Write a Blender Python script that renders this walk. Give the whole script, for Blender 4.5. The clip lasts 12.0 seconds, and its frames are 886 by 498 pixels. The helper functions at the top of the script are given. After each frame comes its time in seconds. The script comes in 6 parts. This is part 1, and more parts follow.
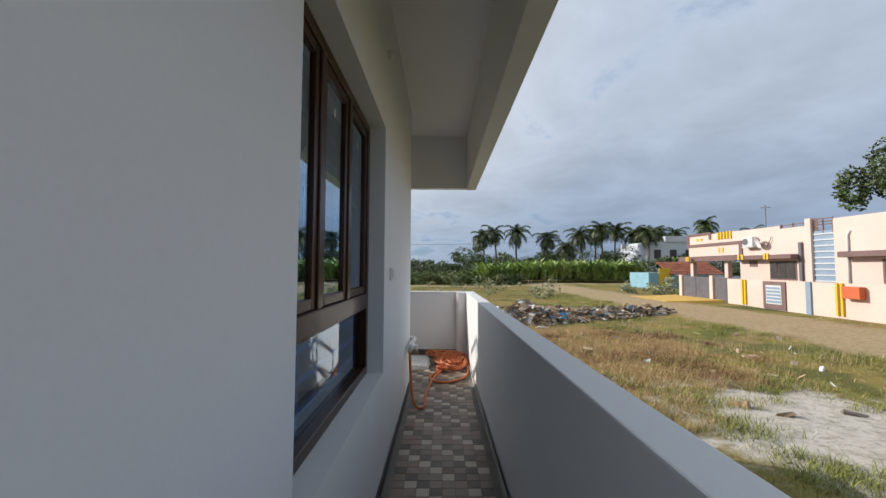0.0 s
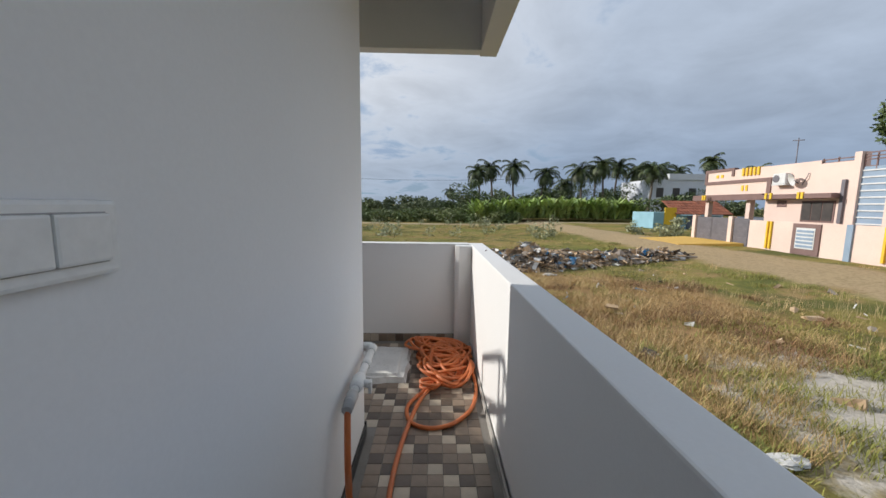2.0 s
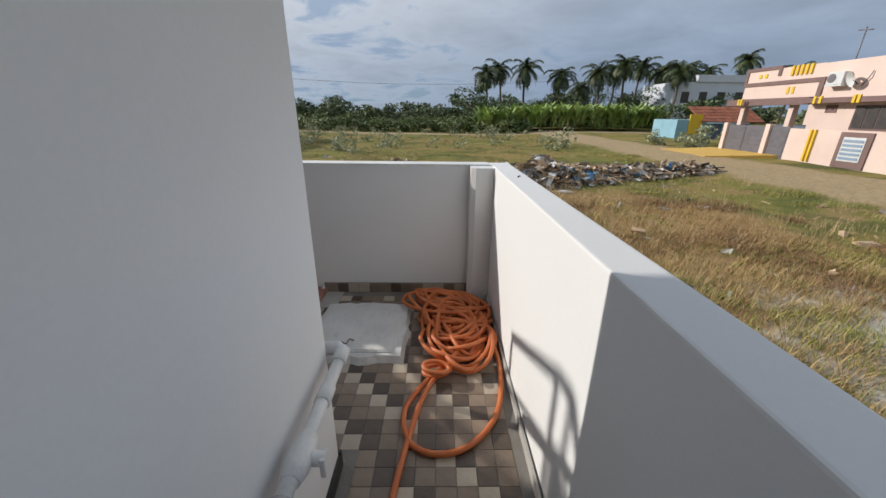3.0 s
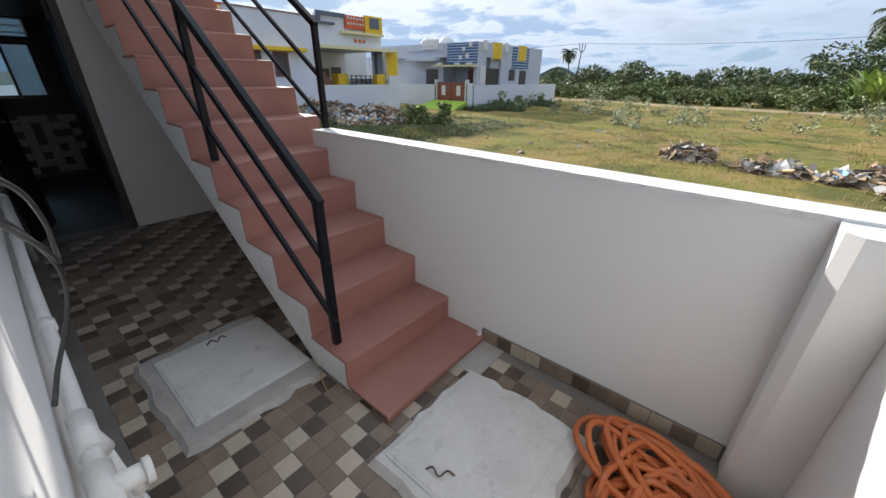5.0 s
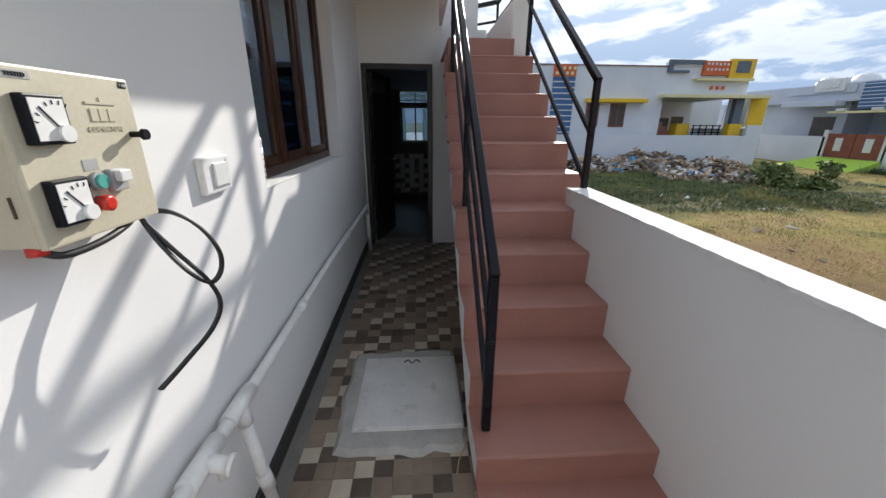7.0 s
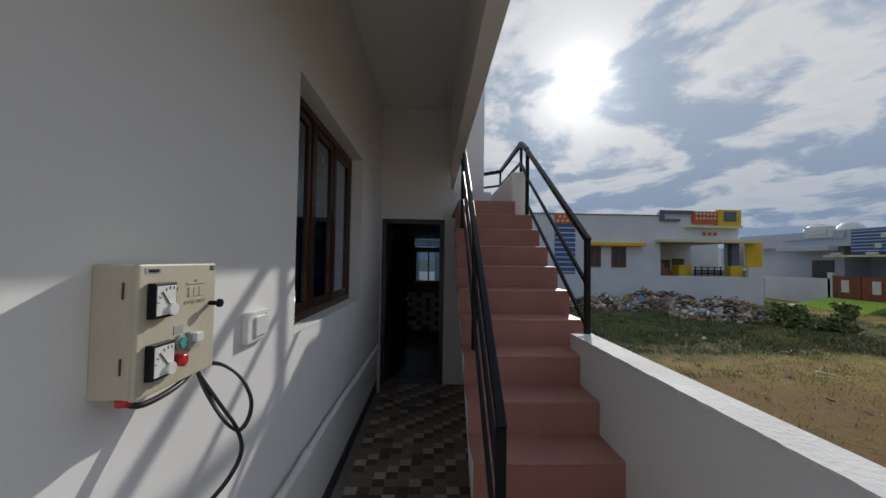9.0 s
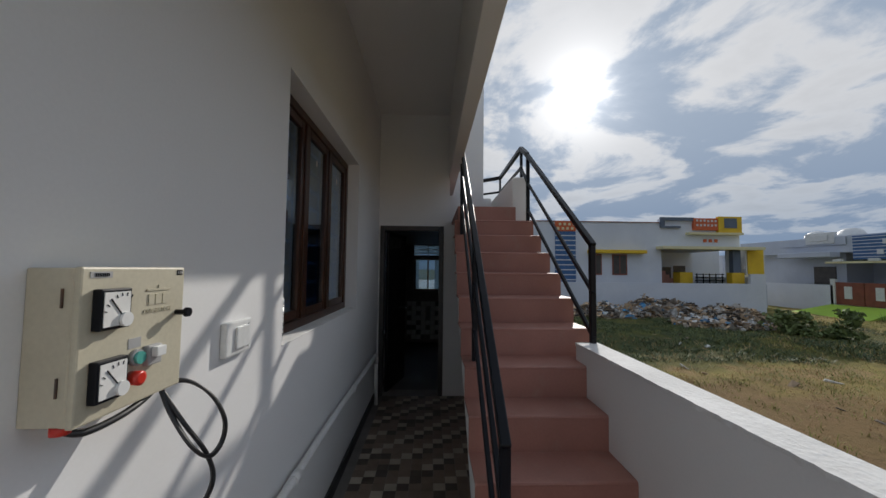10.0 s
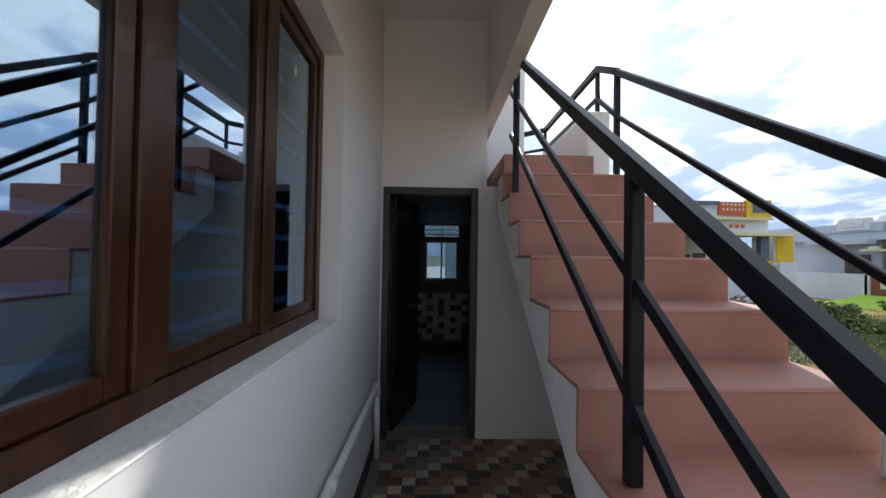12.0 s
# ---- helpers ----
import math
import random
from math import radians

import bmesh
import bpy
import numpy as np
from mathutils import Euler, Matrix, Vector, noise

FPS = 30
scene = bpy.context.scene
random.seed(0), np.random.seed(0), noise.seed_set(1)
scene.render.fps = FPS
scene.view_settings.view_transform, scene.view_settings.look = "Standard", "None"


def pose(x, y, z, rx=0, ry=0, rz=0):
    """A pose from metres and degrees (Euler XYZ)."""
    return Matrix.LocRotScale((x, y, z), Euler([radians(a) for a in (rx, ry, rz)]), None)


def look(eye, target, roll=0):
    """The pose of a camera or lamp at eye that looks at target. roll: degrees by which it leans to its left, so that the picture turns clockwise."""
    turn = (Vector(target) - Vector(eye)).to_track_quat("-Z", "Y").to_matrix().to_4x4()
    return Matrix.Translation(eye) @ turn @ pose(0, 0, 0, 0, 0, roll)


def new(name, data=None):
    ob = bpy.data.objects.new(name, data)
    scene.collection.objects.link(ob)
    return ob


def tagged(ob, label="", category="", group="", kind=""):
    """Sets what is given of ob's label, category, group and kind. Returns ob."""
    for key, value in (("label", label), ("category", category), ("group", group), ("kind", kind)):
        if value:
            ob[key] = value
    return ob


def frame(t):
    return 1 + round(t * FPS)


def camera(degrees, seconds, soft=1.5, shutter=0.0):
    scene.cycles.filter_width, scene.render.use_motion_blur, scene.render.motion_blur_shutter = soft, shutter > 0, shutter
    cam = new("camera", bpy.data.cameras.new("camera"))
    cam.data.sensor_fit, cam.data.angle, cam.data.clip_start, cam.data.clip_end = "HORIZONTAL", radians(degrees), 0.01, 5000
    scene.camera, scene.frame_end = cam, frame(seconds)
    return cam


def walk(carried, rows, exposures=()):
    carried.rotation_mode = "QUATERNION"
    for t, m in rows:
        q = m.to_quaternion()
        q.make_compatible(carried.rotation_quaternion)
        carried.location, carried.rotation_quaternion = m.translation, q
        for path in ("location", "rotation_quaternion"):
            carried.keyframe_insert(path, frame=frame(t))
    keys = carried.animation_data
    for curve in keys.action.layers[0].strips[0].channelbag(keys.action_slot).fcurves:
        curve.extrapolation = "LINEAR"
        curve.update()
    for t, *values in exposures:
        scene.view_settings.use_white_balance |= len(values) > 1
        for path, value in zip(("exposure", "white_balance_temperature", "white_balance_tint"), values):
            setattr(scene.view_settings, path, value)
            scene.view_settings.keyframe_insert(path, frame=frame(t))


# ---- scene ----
cam = camera(100.9, 12.0)

PATH = [
    (0, (0.349, -4.687, 1.475), (0.356, -2.689, 1.577), 0.2),
    (0.5, (0.369, -4.079, 1.481), (0.377, -2.082, 1.58), 0.4),
    (1, (0.403, -3.449, 1.49), (0.409, -1.452, 1.587), 0.5),
    (1.5, (0.382, -2.842, 1.51), (0.399, -0.842, 1.542), 0.8),
    (2, (0.384, -2.187, 1.472), (0.43, -0.202, 1.231), 0.8),
    (2.5, (0.356, -1.62, 1.423), (0.439, 0.3, 0.872), 0.5),
    (4.5, (0.400, -0.106, 1.430), (-0.368, 1.540, 0.590), 0.5),
    (5, (0.354, 0.135, 1.417), (-0.802, 1.526, 0.565), 0.7),
    (5.5, (0.242, 0.367, 1.422), (-1.203, 1.464, 0.579), 0.8),
    (6, (0.190, 0.508, 1.409), (-1.503, 1.187, 0.584), 0.7),
    (6.5, (0.220, 0.655, 1.431), (-1.586, 0.909, 0.607), 0.9),
    (8.5, (0.386, 0.654, 1.554), (-1.610, 0.716, 1.439), 0.9),
    (9, (0.422, 0.652, 1.558), (-1.576, 0.712, 1.622), 0.9),
    (9.5, (0.423, 0.654, 1.558), (-1.573, 0.715, 1.672), 0.8),
    (10, (0.32, 0.665, 1.544), (-1.676, 0.724, 1.655), 0.6),
    (10.5, (0.002, 0.612, 1.536), (-1.995, 0.671, 1.639), 1.2),
    (11, (-0.352, 0.535, 1.517), (-2.348, 0.582, 1.627), 1.0),
    (11.5, (-0.777, 0.482, 1.515), (-2.775, 0.531, 1.591), 0.9),
    (12, (-1.189, 0.446, 1.512), (-3.188, 0.495, 1.549), 0.9),
]

EXPOSURES = [(0.0, 0.12), (0.5, 0.05), (1.0, 0.2), (1.5, 0.2), (2.0, 0.05), (2.7, -0.1), (4.3, 0.1), (5.0, 0.66), (5.5, 0.92), (6.0, 0.93), (6.7, 0.76), (8.3, -0.25), (9.0, -0.42), (10.0, -0.36), (11.0, 0.05), (11.5, 0.27), (12.0, 0.80)]
SUN_ENERGY, SKY_STRENGTH, AUREOLE = 4.0, 0.115, 14.0
CLOUD_FAR, CLOUD_NEAR, SKY_CAP = (3.85, 4.45, 5.4), (8.6, 8.6, 8.7), (3.9, 4.7, 5.9)
walk(cam, [(t, look(e, g, r)) for t, e, g, r in PATH], EXPOSURES)

# ---- world and sun ----
SUN = Vector((-0.840, 0.345, 0.42)).normalized()
SUN_EL = math.asin(SUN.z)
SUN_ROT = math.atan2(SUN.x, SUN.y)


def build_world():
    w = bpy.data.worlds.new("sky")
    scene.world = w
    w.use_nodes = True
    nt = w.node_tree
    nt.nodes.clear()
    N, Lk = nt.nodes.new, nt.links.new
    out, bg = N("ShaderNodeOutputWorld"), N("ShaderNodeBackground")
    sky = N("ShaderNodeTexSky")
    sky.sky_type, sky.sun_disc = "NISHITA", False
    sky.sun_elevation, sky.sun_rotation = SUN_EL, SUN_ROT
    sky.air_density, sky.dust_density = 1.0, 1.2
    co = N("ShaderNodeTexCoord")
    # cloud layer: the view is projected to a flat sheet overhead
    sep = N("ShaderNodeSeparateXYZ")
    Lk(co.outputs["Generated"], sep.inputs[0])
    zc = N("ShaderNodeMath"); zc.operation = "MAXIMUM"; zc.inputs[1].default_value = 0.0
    Lk(sep.outputs[2], zc.inputs[0])
    za = N("ShaderNodeMath"); za.operation = "ADD"; za.inputs[1].default_value = 0.16
    Lk(zc.outputs[0], za.inputs[0])
    dv = N("ShaderNodeVectorMath"); dv.operation = "DIVIDE"
    cz = N("ShaderNodeCombineXYZ")
    for i in range(3):
        Lk(za.outputs[0], cz.inputs[i])
    Lk(co.outputs["Generated"], dv.inputs[0]); Lk(cz.outputs[0], dv.inputs[1])
    big = N("ShaderNodeTexNoise"); big.inputs["Scale"].default_value = 1.7; big.inputs["Detail"].default_value = 12; big.inputs["Roughness"].default_value = 0.58; big.inputs["Distortion"].default_value = 0.35
    Lk(dv.outputs[0], big.inputs["Vector"])
    # how close to the sun: clouds there are thin, bright and broken
    dot = N("ShaderNodeVectorMath"); dot.operation = "DOT_PRODUCT"; dot.inputs[1].default_value = SUN
    nrm = N("ShaderNodeVectorMath"); nrm.operation = "NORMALIZE"
    Lk(co.outputs["Generated"], nrm.inputs[0]); Lk(nrm.outputs[0], dot.inputs[0])
    cover = N("ShaderNodeMapRange"); cover.inputs[1].default_value = -0.3; cover.inputs[2].default_value = 0.8; cover.inputs[3].default_value = 0.20; cover.inputs[4].default_value = 0.445
    Lk(dot.outputs["Value"], cover.inputs[0])
    sub = N("ShaderNodeMath"); sub.operation = "SUBTRACT"
    Lk(big.outputs[0], sub.inputs[0]); Lk(cover.outputs[0], sub.inputs[1])
    den = N("ShaderNodeMapRange"); den.interpolation_type = "SMOOTHSTEP"; den.inputs[1].default_value = 0.0; den.inputs[2].default_value = 0.11
    Lk(sub.outputs[0], den.inputs[0])
    # cloud colour: grey-blue away from the sun, white towards it
    near = N("ShaderNodeMapRange"); near.inputs[1].default_value = 0.1; near.inputs[2].default_value = 1.0
    Lk(dot.outputs["Value"], near.inputs[0])
    ramp = N("ShaderNodeMix"); ramp.data_type = "RGBA"
    ramp.inputs[6].default_value = (*CLOUD_FAR, 1); ramp.inputs[7].default_value = (*CLOUD_NEAR, 1)
    Lk(near.outputs[0], ramp.inputs[0])
    shade = N("ShaderNodeMapRange"); shade.inputs[1].default_value = 0.35; shade.inputs[2].default_value = 0.75; shade.inputs[3].default_value = 1.10; shade.inputs[4].default_value = 0.78
    Lk(big.outputs[0], shade.inputs[0])
    cl = N("ShaderNodeMix"); cl.data_type = "RGBA"; cl.blend_type = "MULTIPLY"; cl.inputs[0].default_value = 1.0
    Lk(ramp.outputs[2], cl.inputs[6])
    # an overcast sky is brighter overhead than at the horizon
    zz = N("ShaderNodeMath"); zz.operation = "POWER"; zz.inputs[1].default_value = 2.0
    Lk(zc.outputs[0], zz.inputs[0])
    zk = N("ShaderNodeMath"); zk.operation = "MULTIPLY_ADD"; zk.inputs[1].default_value = 0.15; zk.inputs[2].default_value = 0.96
    Lk(zz.outputs[0], zk.inputs[0])
    zs = N("ShaderNodeMath"); zs.operation = "MULTIPLY"
    Lk(zk.outputs[0], zs.inputs[0]); Lk(shade.outputs[0], zs.inputs[1]); Lk(zs.outputs[0], cl.inputs[7])
    mix = N("ShaderNodeMix"); mix.data_type = "RGBA"
    dm = N("ShaderNodeMath"); dm.operation = "MULTIPLY"; dm.inputs[1].default_value = 0.85
    Lk(den.outputs[0], dm.inputs[0]); Lk(dm.outputs[0], mix.inputs[0])
    cap = N("ShaderNodeVectorMath"); cap.operation = "MINIMUM"; cap.inputs[1].default_value = SKY_CAP
    Lk(sky.outputs[0], cap.inputs[0])
    veil = N("ShaderNodeMix"); veil.data_type = "RGBA"; veil.inputs[0].default_value = 0.75; veil.inputs[7].default_value = (3.5, 4.3, 5.5, 1)
    Lk(cap.outputs[0], veil.inputs[6]); Lk(veil.outputs[2], mix.inputs[6]); Lk(cl.outputs[2], mix.inputs[7])
    # aureole of the sun behind thin cloud
    def lobe(start, power, strength):
        g = N("ShaderNodeMapRange"); g.inputs[1].default_value = start; g.inputs[2].default_value = 1.0
        Lk(dot.outputs["Value"], g.inputs[0])
        gp = N("ShaderNodeMath"); gp.operation = "POWER"; gp.inputs[1].default_value = power
        Lk(g.outputs[0], gp.inputs[0])
        gm = N("ShaderNodeMath"); gm.operation = "MULTIPLY"; gm.inputs[1].default_value = strength
        Lk(gp.outputs[0], gm.inputs[0])
        return gm.outputs[0]

    thin = N("ShaderNodeMapRange"); thin.inputs[1].default_value = 0.3; thin.inputs[2].default_value = 0.7; thin.inputs[3].default_value = 0.35; thin.inputs[4].default_value = 1.5
    Lk(big.outputs[0], thin.inputs[0])
    wide = N("ShaderNodeMath"); wide.operation = "MULTIPLY"
    core = N("ShaderNodeMath"); core.operation = "ADD"
    Lk(lobe(0.93, 2.2, AUREOLE * 0.075), core.inputs[0]); Lk(lobe(0.975, 3.4, AUREOLE * 0.26), core.inputs[1])
    disc = N("ShaderNodeMath"); disc.operation = "ADD"
    Lk(core.outputs[0], disc.inputs[0]); Lk(lobe(0.990, 5.0, AUREOLE * 0.36), disc.inputs[1])
    Lk(disc.outputs[0], wide.inputs[0]); Lk(thin.outputs[0], wide.inputs[1])
    # the layer is seen through more air, and is greyer and bluer, low over the horizon
    low = N("ShaderNodeMapRange"); low.interpolation_type = "SMOOTHSTEP"; low.inputs[1].default_value = 0.0; low.inputs[2].default_value = 0.36
    Lk(zc.outputs[0], low.inputs[0])
    haze = N("ShaderNodeMix"); haze.data_type = "RGBA"; haze.inputs[6].default_value = (0.62, 0.70, 0.80, 1); haze.inputs[7].default_value = (1.03, 1.03, 1.03, 1)
    Lk(low.outputs[0], haze.inputs[0])
    dim = N("ShaderNodeMix"); dim.data_type = "RGBA"; dim.blend_type = "MULTIPLY"; dim.inputs[0].default_value = 1.0
    Lk(mix.outputs[2], dim.inputs[6]); Lk(haze.outputs[2], dim.inputs[7])
    add = N("ShaderNodeMix"); add.data_type = "RGBA"; add.blend_type = "ADD"; add.inputs[0].default_value = 1.0
    Lk(dim.outputs[2], add.inputs[6]); Lk(wide.outputs[0], add.inputs[7])
    Lk(add.outputs[2], bg.inputs[0])
    bg.inputs[1].default_value = SKY_STRENGTH
    Lk(bg.outputs[0], out.inputs[0])


build_world()
sun = new("sun", bpy.data.lights.new("sun", "SUN"))
sun.data.energy, sun.data.angle, sun.data.color = SUN_ENERGY, radians(0.6), (1.0, 0.945, 0.87)
sun.matrix_world = look(SUN * 60, (0, 0, 0))


# ---- materials ----
def mat(name, c1, c2=None, scale=3.0, rough=0.7, bump=0.15, fine=60.0, metal=0.0, spec=0.5, coat=0.0, island=0.0, dirt=None, dirt_amount=0.35, ior=1.5, grain=1.0):
    m = bpy.data.materials.new(name)
    m.use_nodes = True
    nt = m.node_tree
    N, Lk = nt.nodes.new, nt.links.new
    b = nt.nodes["Principled BSDF"]
    c2 = c2 or tuple(v * 0.88 for v in c1)
    co = N("ShaderNodeTexCoord")
    n1 = N("ShaderNodeTexNoise"); n1.inputs["Scale"].default_value = scale; n1.inputs["Detail"].default_value = 6
    n2 = N("ShaderNodeTexNoise"); n2.inputs["Scale"].default_value = fine; n2.inputs["Detail"].default_value = 4
    for n in (n1, n2):
        Lk(co.outputs["Object"], n.inputs["Vector"])
    mr = N("ShaderNodeMapRange"); mr.inputs[1].default_value = 0.32; mr.inputs[2].default_value = 0.68
    Lk(n1.outputs[0], mr.inputs[0])
    mx = N("ShaderNodeMix"); mx.data_type = "RGBA"
    mx.inputs[6].default_value, mx.inputs[7].default_value = (*c1, 1), (*c2, 1)
    Lk(mr.outputs[0], mx.inputs[0])
    last = mx.outputs[2]
    f = N("ShaderNodeMapRange"); f.inputs[1].default_value = 0.3; f.inputs[2].default_value = 0.7; f.inputs[3].default_value = 1 - 0.045 * grain; f.inputs[4].default_value = 1 + 0.035 * grain
    Lk(n2.outputs[0], f.inputs[0])
    ml = N("ShaderNodeMix"); ml.data_type = "RGBA"; ml.blend_type = "MULTIPLY"; ml.inputs[0].default_value = 1
    Lk(last, ml.inputs[6]); Lk(f.outputs[0], ml.inputs[7]); last = ml.outputs[2]
    if dirt:
        n3 = N("ShaderNodeTexNoise"); n3.inputs["Scale"].default_value = scale * 2.7; n3.inputs["Detail"].default_value = 9; n3.inputs["Roughness"].default_value = 0.65
        Lk(co.outputs["Object"], n3.inputs["Vector"])
        dr = N("ShaderNodeMapRange"); dr.inputs[1].default_value = 0.56; dr.inputs[2].default_value = 0.75; dr.inputs[4].default_value = dirt_amount
        Lk(n3.outputs[0], dr.inputs[0])
        dx = N("ShaderNodeMix"); dx.data_type = "RGBA"; dx.inputs[7].default_value = (*dirt, 1)
        Lk(dr.outputs[0], dx.inputs[0]); Lk(last, dx.inputs[6]); last = dx.outputs[2]
    if island:
        ge = N("ShaderNodeNewGeometry")
        oi = N("ShaderNodeObjectInfo")
        sm = N("ShaderNodeMath"); sm.operation = "ADD"
        Lk(ge.outputs["Random Per Island"], sm.inputs[0]); Lk(oi.outputs["Random"], sm.inputs[1])
        fr = N("ShaderNodeMath"); fr.operation = "FRACT"; Lk(sm.outputs[0], fr.inputs[0])
        ir = N("ShaderNodeMapRange"); ir.inputs[3].default_value = 1 - island; ir.inputs[4].default_value = 1 + island
        Lk(fr.outputs[0], ir.inputs[0])
        il = N("ShaderNodeMix"); il.data_type = "RGBA"; il.blend_type = "MULTIPLY"; il.inputs[0].default_value = 1
        Lk(last, il.inputs[6]); Lk(ir.outputs[0], il.inputs[7]); last = il.outputs[2]
    Lk(last, b.inputs["Base Color"])
    rr = N("ShaderNodeMapRange"); rr.inputs[3].default_value = max(0.02, rough - 0.06); rr.inputs[4].default_value = min(1, rough + 0.08)
    Lk(n1.outputs[0], rr.inputs[0]); Lk(rr.outputs[0], b.inputs["Roughness"])
    b.inputs["Metallic"].default_value = metal
    b.inputs["IOR"].default_value = ior
    b.inputs["Specular IOR Level"].default_value = spec
    b.inputs["Coat Weight"].default_value = coat
    b.inputs["Coat Roughness"].default_value = 0.08
    if bump:
        bp = N("ShaderNodeBump"); bp.inputs["Strength"].default_value = bump; bp.inputs["Distance"].default_value = 0.01
        Lk(n2.outputs[0], bp.inputs["Height"]); Lk(bp.outputs[0], b.inputs["Normal"])
    return m


def wood(name, dark, light):
    m = mat(name, dark, light, 4, 0.30, 0.05, 40, spec=0.3, coat=0.12)
    nt = m.node_tree
    mp = nt.nodes.new("ShaderNodeMapping"); mp.inputs["Scale"].default_value = (9, 9, 1.2)
    co = nt.nodes["Texture Coordinate"]
    nt.links.new(co.outputs["Object"], mp.inputs[0])
    for n in nt.nodes:
        if n.type == "TEX_NOISE":
            nt.links.new(mp.outputs[0], n.inputs["Vector"])
    return m


def glass(name, tint, coat):
    """Tinted window glass with a reflective coating."""
    m = bpy.data.materials.new(name)
    m.use_nodes = True
    nt = m.node_tree
    b = nt.nodes["Principled BSDF"]
    b.inputs["Base Color"].default_value = (*tint, 1)
    b.inputs["Transmission Weight"].default_value = 1.0
    b.inputs["Roughness"].default_value = 0.0
    b.inputs["IOR"].default_value = 1.5
    g = nt.nodes.new("ShaderNodeBsdfGlossy")
    g.inputs["Color"].default_value = (0.68, 0.85, 1.0, 1)
    g.inputs["Roughness"].default_value = 0.0
    mx = nt.nodes.new("ShaderNodeMixShader")
    mx.inputs[0].default_value = coat
    nt.links.new(b.outputs[0], mx.inputs[1]); nt.links.new(g.outputs[0], mx.inputs[2])
    nt.links.new(mx.outputs[0], nt.nodes["Material Output"].inputs[0])
    return m


WHITE = mat("white_wall_paint", (0.775, 0.775, 0.77), (0.75, 0.75, 0.745), 1.1, 0.7, 0.02, 110, dirt=(0.66, 0.66, 0.66), dirt_amount=0.10, grain=0.35)
WHITE_EDGE = mat("white_plaster_rough", (0.80, 0.80, 0.79), (0.68, 0.68, 0.67), 5, 0.85, 0.5, 45, dirt=(0.5, 0.48, 0.45), dirt_amount=0.4)
BLACK_PAINT = mat("black_enamel", (0.006, 0.007, 0.010), (0.010, 0.011, 0.015), 8, 0.36, 0.04, 120, spec=0.2)
BLACK_SKIRT = mat("black_skirting", (0.02, 0.02, 0.021), (0.035, 0.034, 0.033), 9, 0.4, 0.05)
RED = mat("red_oxide_paint", (0.385, 0.18, 0.14), (0.315, 0.145, 0.112), 2.5, 0.55, 0.1, 70, dirt=(0.34, 0.22, 0.175), dirt_amount=0.6)
WOOD = wood("dark_window_wood", (0.032, 0.011, 0.0048), (0.062, 0.022, 0.0095))
DARK_DOOR = mat("dark_gloss_door", (0.014, 0.013, 0.013), (0.022, 0.02, 0.019), 3, 0.05, 0.0, 30, ior=1.6)
DOOR_FRAME = mat("dark_door_frame", (0.035, 0.03, 0.028), (0.05, 0.043, 0.04), 6, 0.35, 0.05)
GLASS = glass("tinted_window_glass", (0.48, 0.72, 0.92), 0.33)
GLASS_LOW = glass("dark_tinted_glass", (0.26, 0.46, 0.68), 0.11)
PVC = mat("white_pvc", (0.78, 0.78, 0.77), (0.70, 0.70, 0.68), 8, 0.42, 0.06, 80, dirt=(0.5, 0.48, 0.44), dirt_amount=0.4)
HOSE = mat("orange_hose_rubber", (0.62, 0.17, 0.045), (0.50, 0.13, 0.04), 6, 0.5, 0.1, 150, dirt=(0.42, 0.28, 0.2), dirt_amount=0.4)
SLAB = mat("pale_concrete_cover", (0.66, 0.65, 0.63), (0.57, 0.56, 0.54), 5, 0.7, 0.25, 60, dirt=(0.3, 0.29, 0.27), dirt_amount=0.5)
MORTAR = mat("smeared_cement", (0.46, 0.44, 0.41), (0.36, 0.345, 0.32), 7, 0.85, 0.5, 50, dirt=(0.2, 0.19, 0.17))
GROUT = mat("floor_grout", (0.24, 0.225, 0.205), (0.19, 0.175, 0.16), 6, 0.85, 0.3)
TILES = [mat("tile_dark", (0.115, 0.084, 0.062), (0.085, 0.062, 0.046), 11, 0.42, 0.15, 90, island=0.18),
         mat("tile_taupe", (0.255, 0.192, 0.142), (0.205, 0.153, 0.113), 11, 0.42, 0.15, 90, island=0.14),
         mat("tile_beige", (0.50, 0.43, 0.34), (0.43, 0.365, 0.285), 11, 0.42, 0.15, 90, island=0.10)]
IRON = mat("rusty_iron", (0.07, 0.05, 0.04), (0.12, 0.065, 0.04), 30, 0.7, 0.3)
BOXPAINT = mat("beige_box_enamel", (0.56, 0.52, 0.40), (0.51, 0.47, 0.355), 7, 0.42, 0.04, 100, dirt=(0.42, 0.38, 0.28), dirt_amount=0.3)
CABLE = mat("black_cable", (0.02, 0.02, 0.021), (0.03, 0.03, 0.03), 20, 0.42, 0.05)
SWITCH = mat("white_plastic", (0.76, 0.77, 0.76), (0.72, 0.73, 0.72), 10, 0.3, 0.02)
GREYPL = mat("grey_plastic", (0.42, 0.42, 0.42), (0.36, 0.36, 0.36), 15, 0.4, 0.03)
REDPL = mat("red_plastic", (0.62, 0.035, 0.02), (0.5, 0.03, 0.02), 15, 0.3, 0.02)
GREENPL = mat("green_plastic", (0.10, 0.42, 0.36), (0.08, 0.34, 0.3), 15, 0.3, 0.02)
DIAL = mat("white_dial", (0.78, 0.78, 0.76), (0.74, 0.74, 0.72), 20, 0.4, 0)
BLUEBAR = mat("blue_grey_grill", (0.36, 0.62, 0.95), (0.32, 0.55, 0.86), 15, 0.45, 0.05)
# the darkness of the unlit small room is put into this colour
ROOMSHADE = mat("room_shade_colour", (0.10, 0.082, 0.074), (0.08, 0.066, 0.06), 2, 0.6, 0.1)
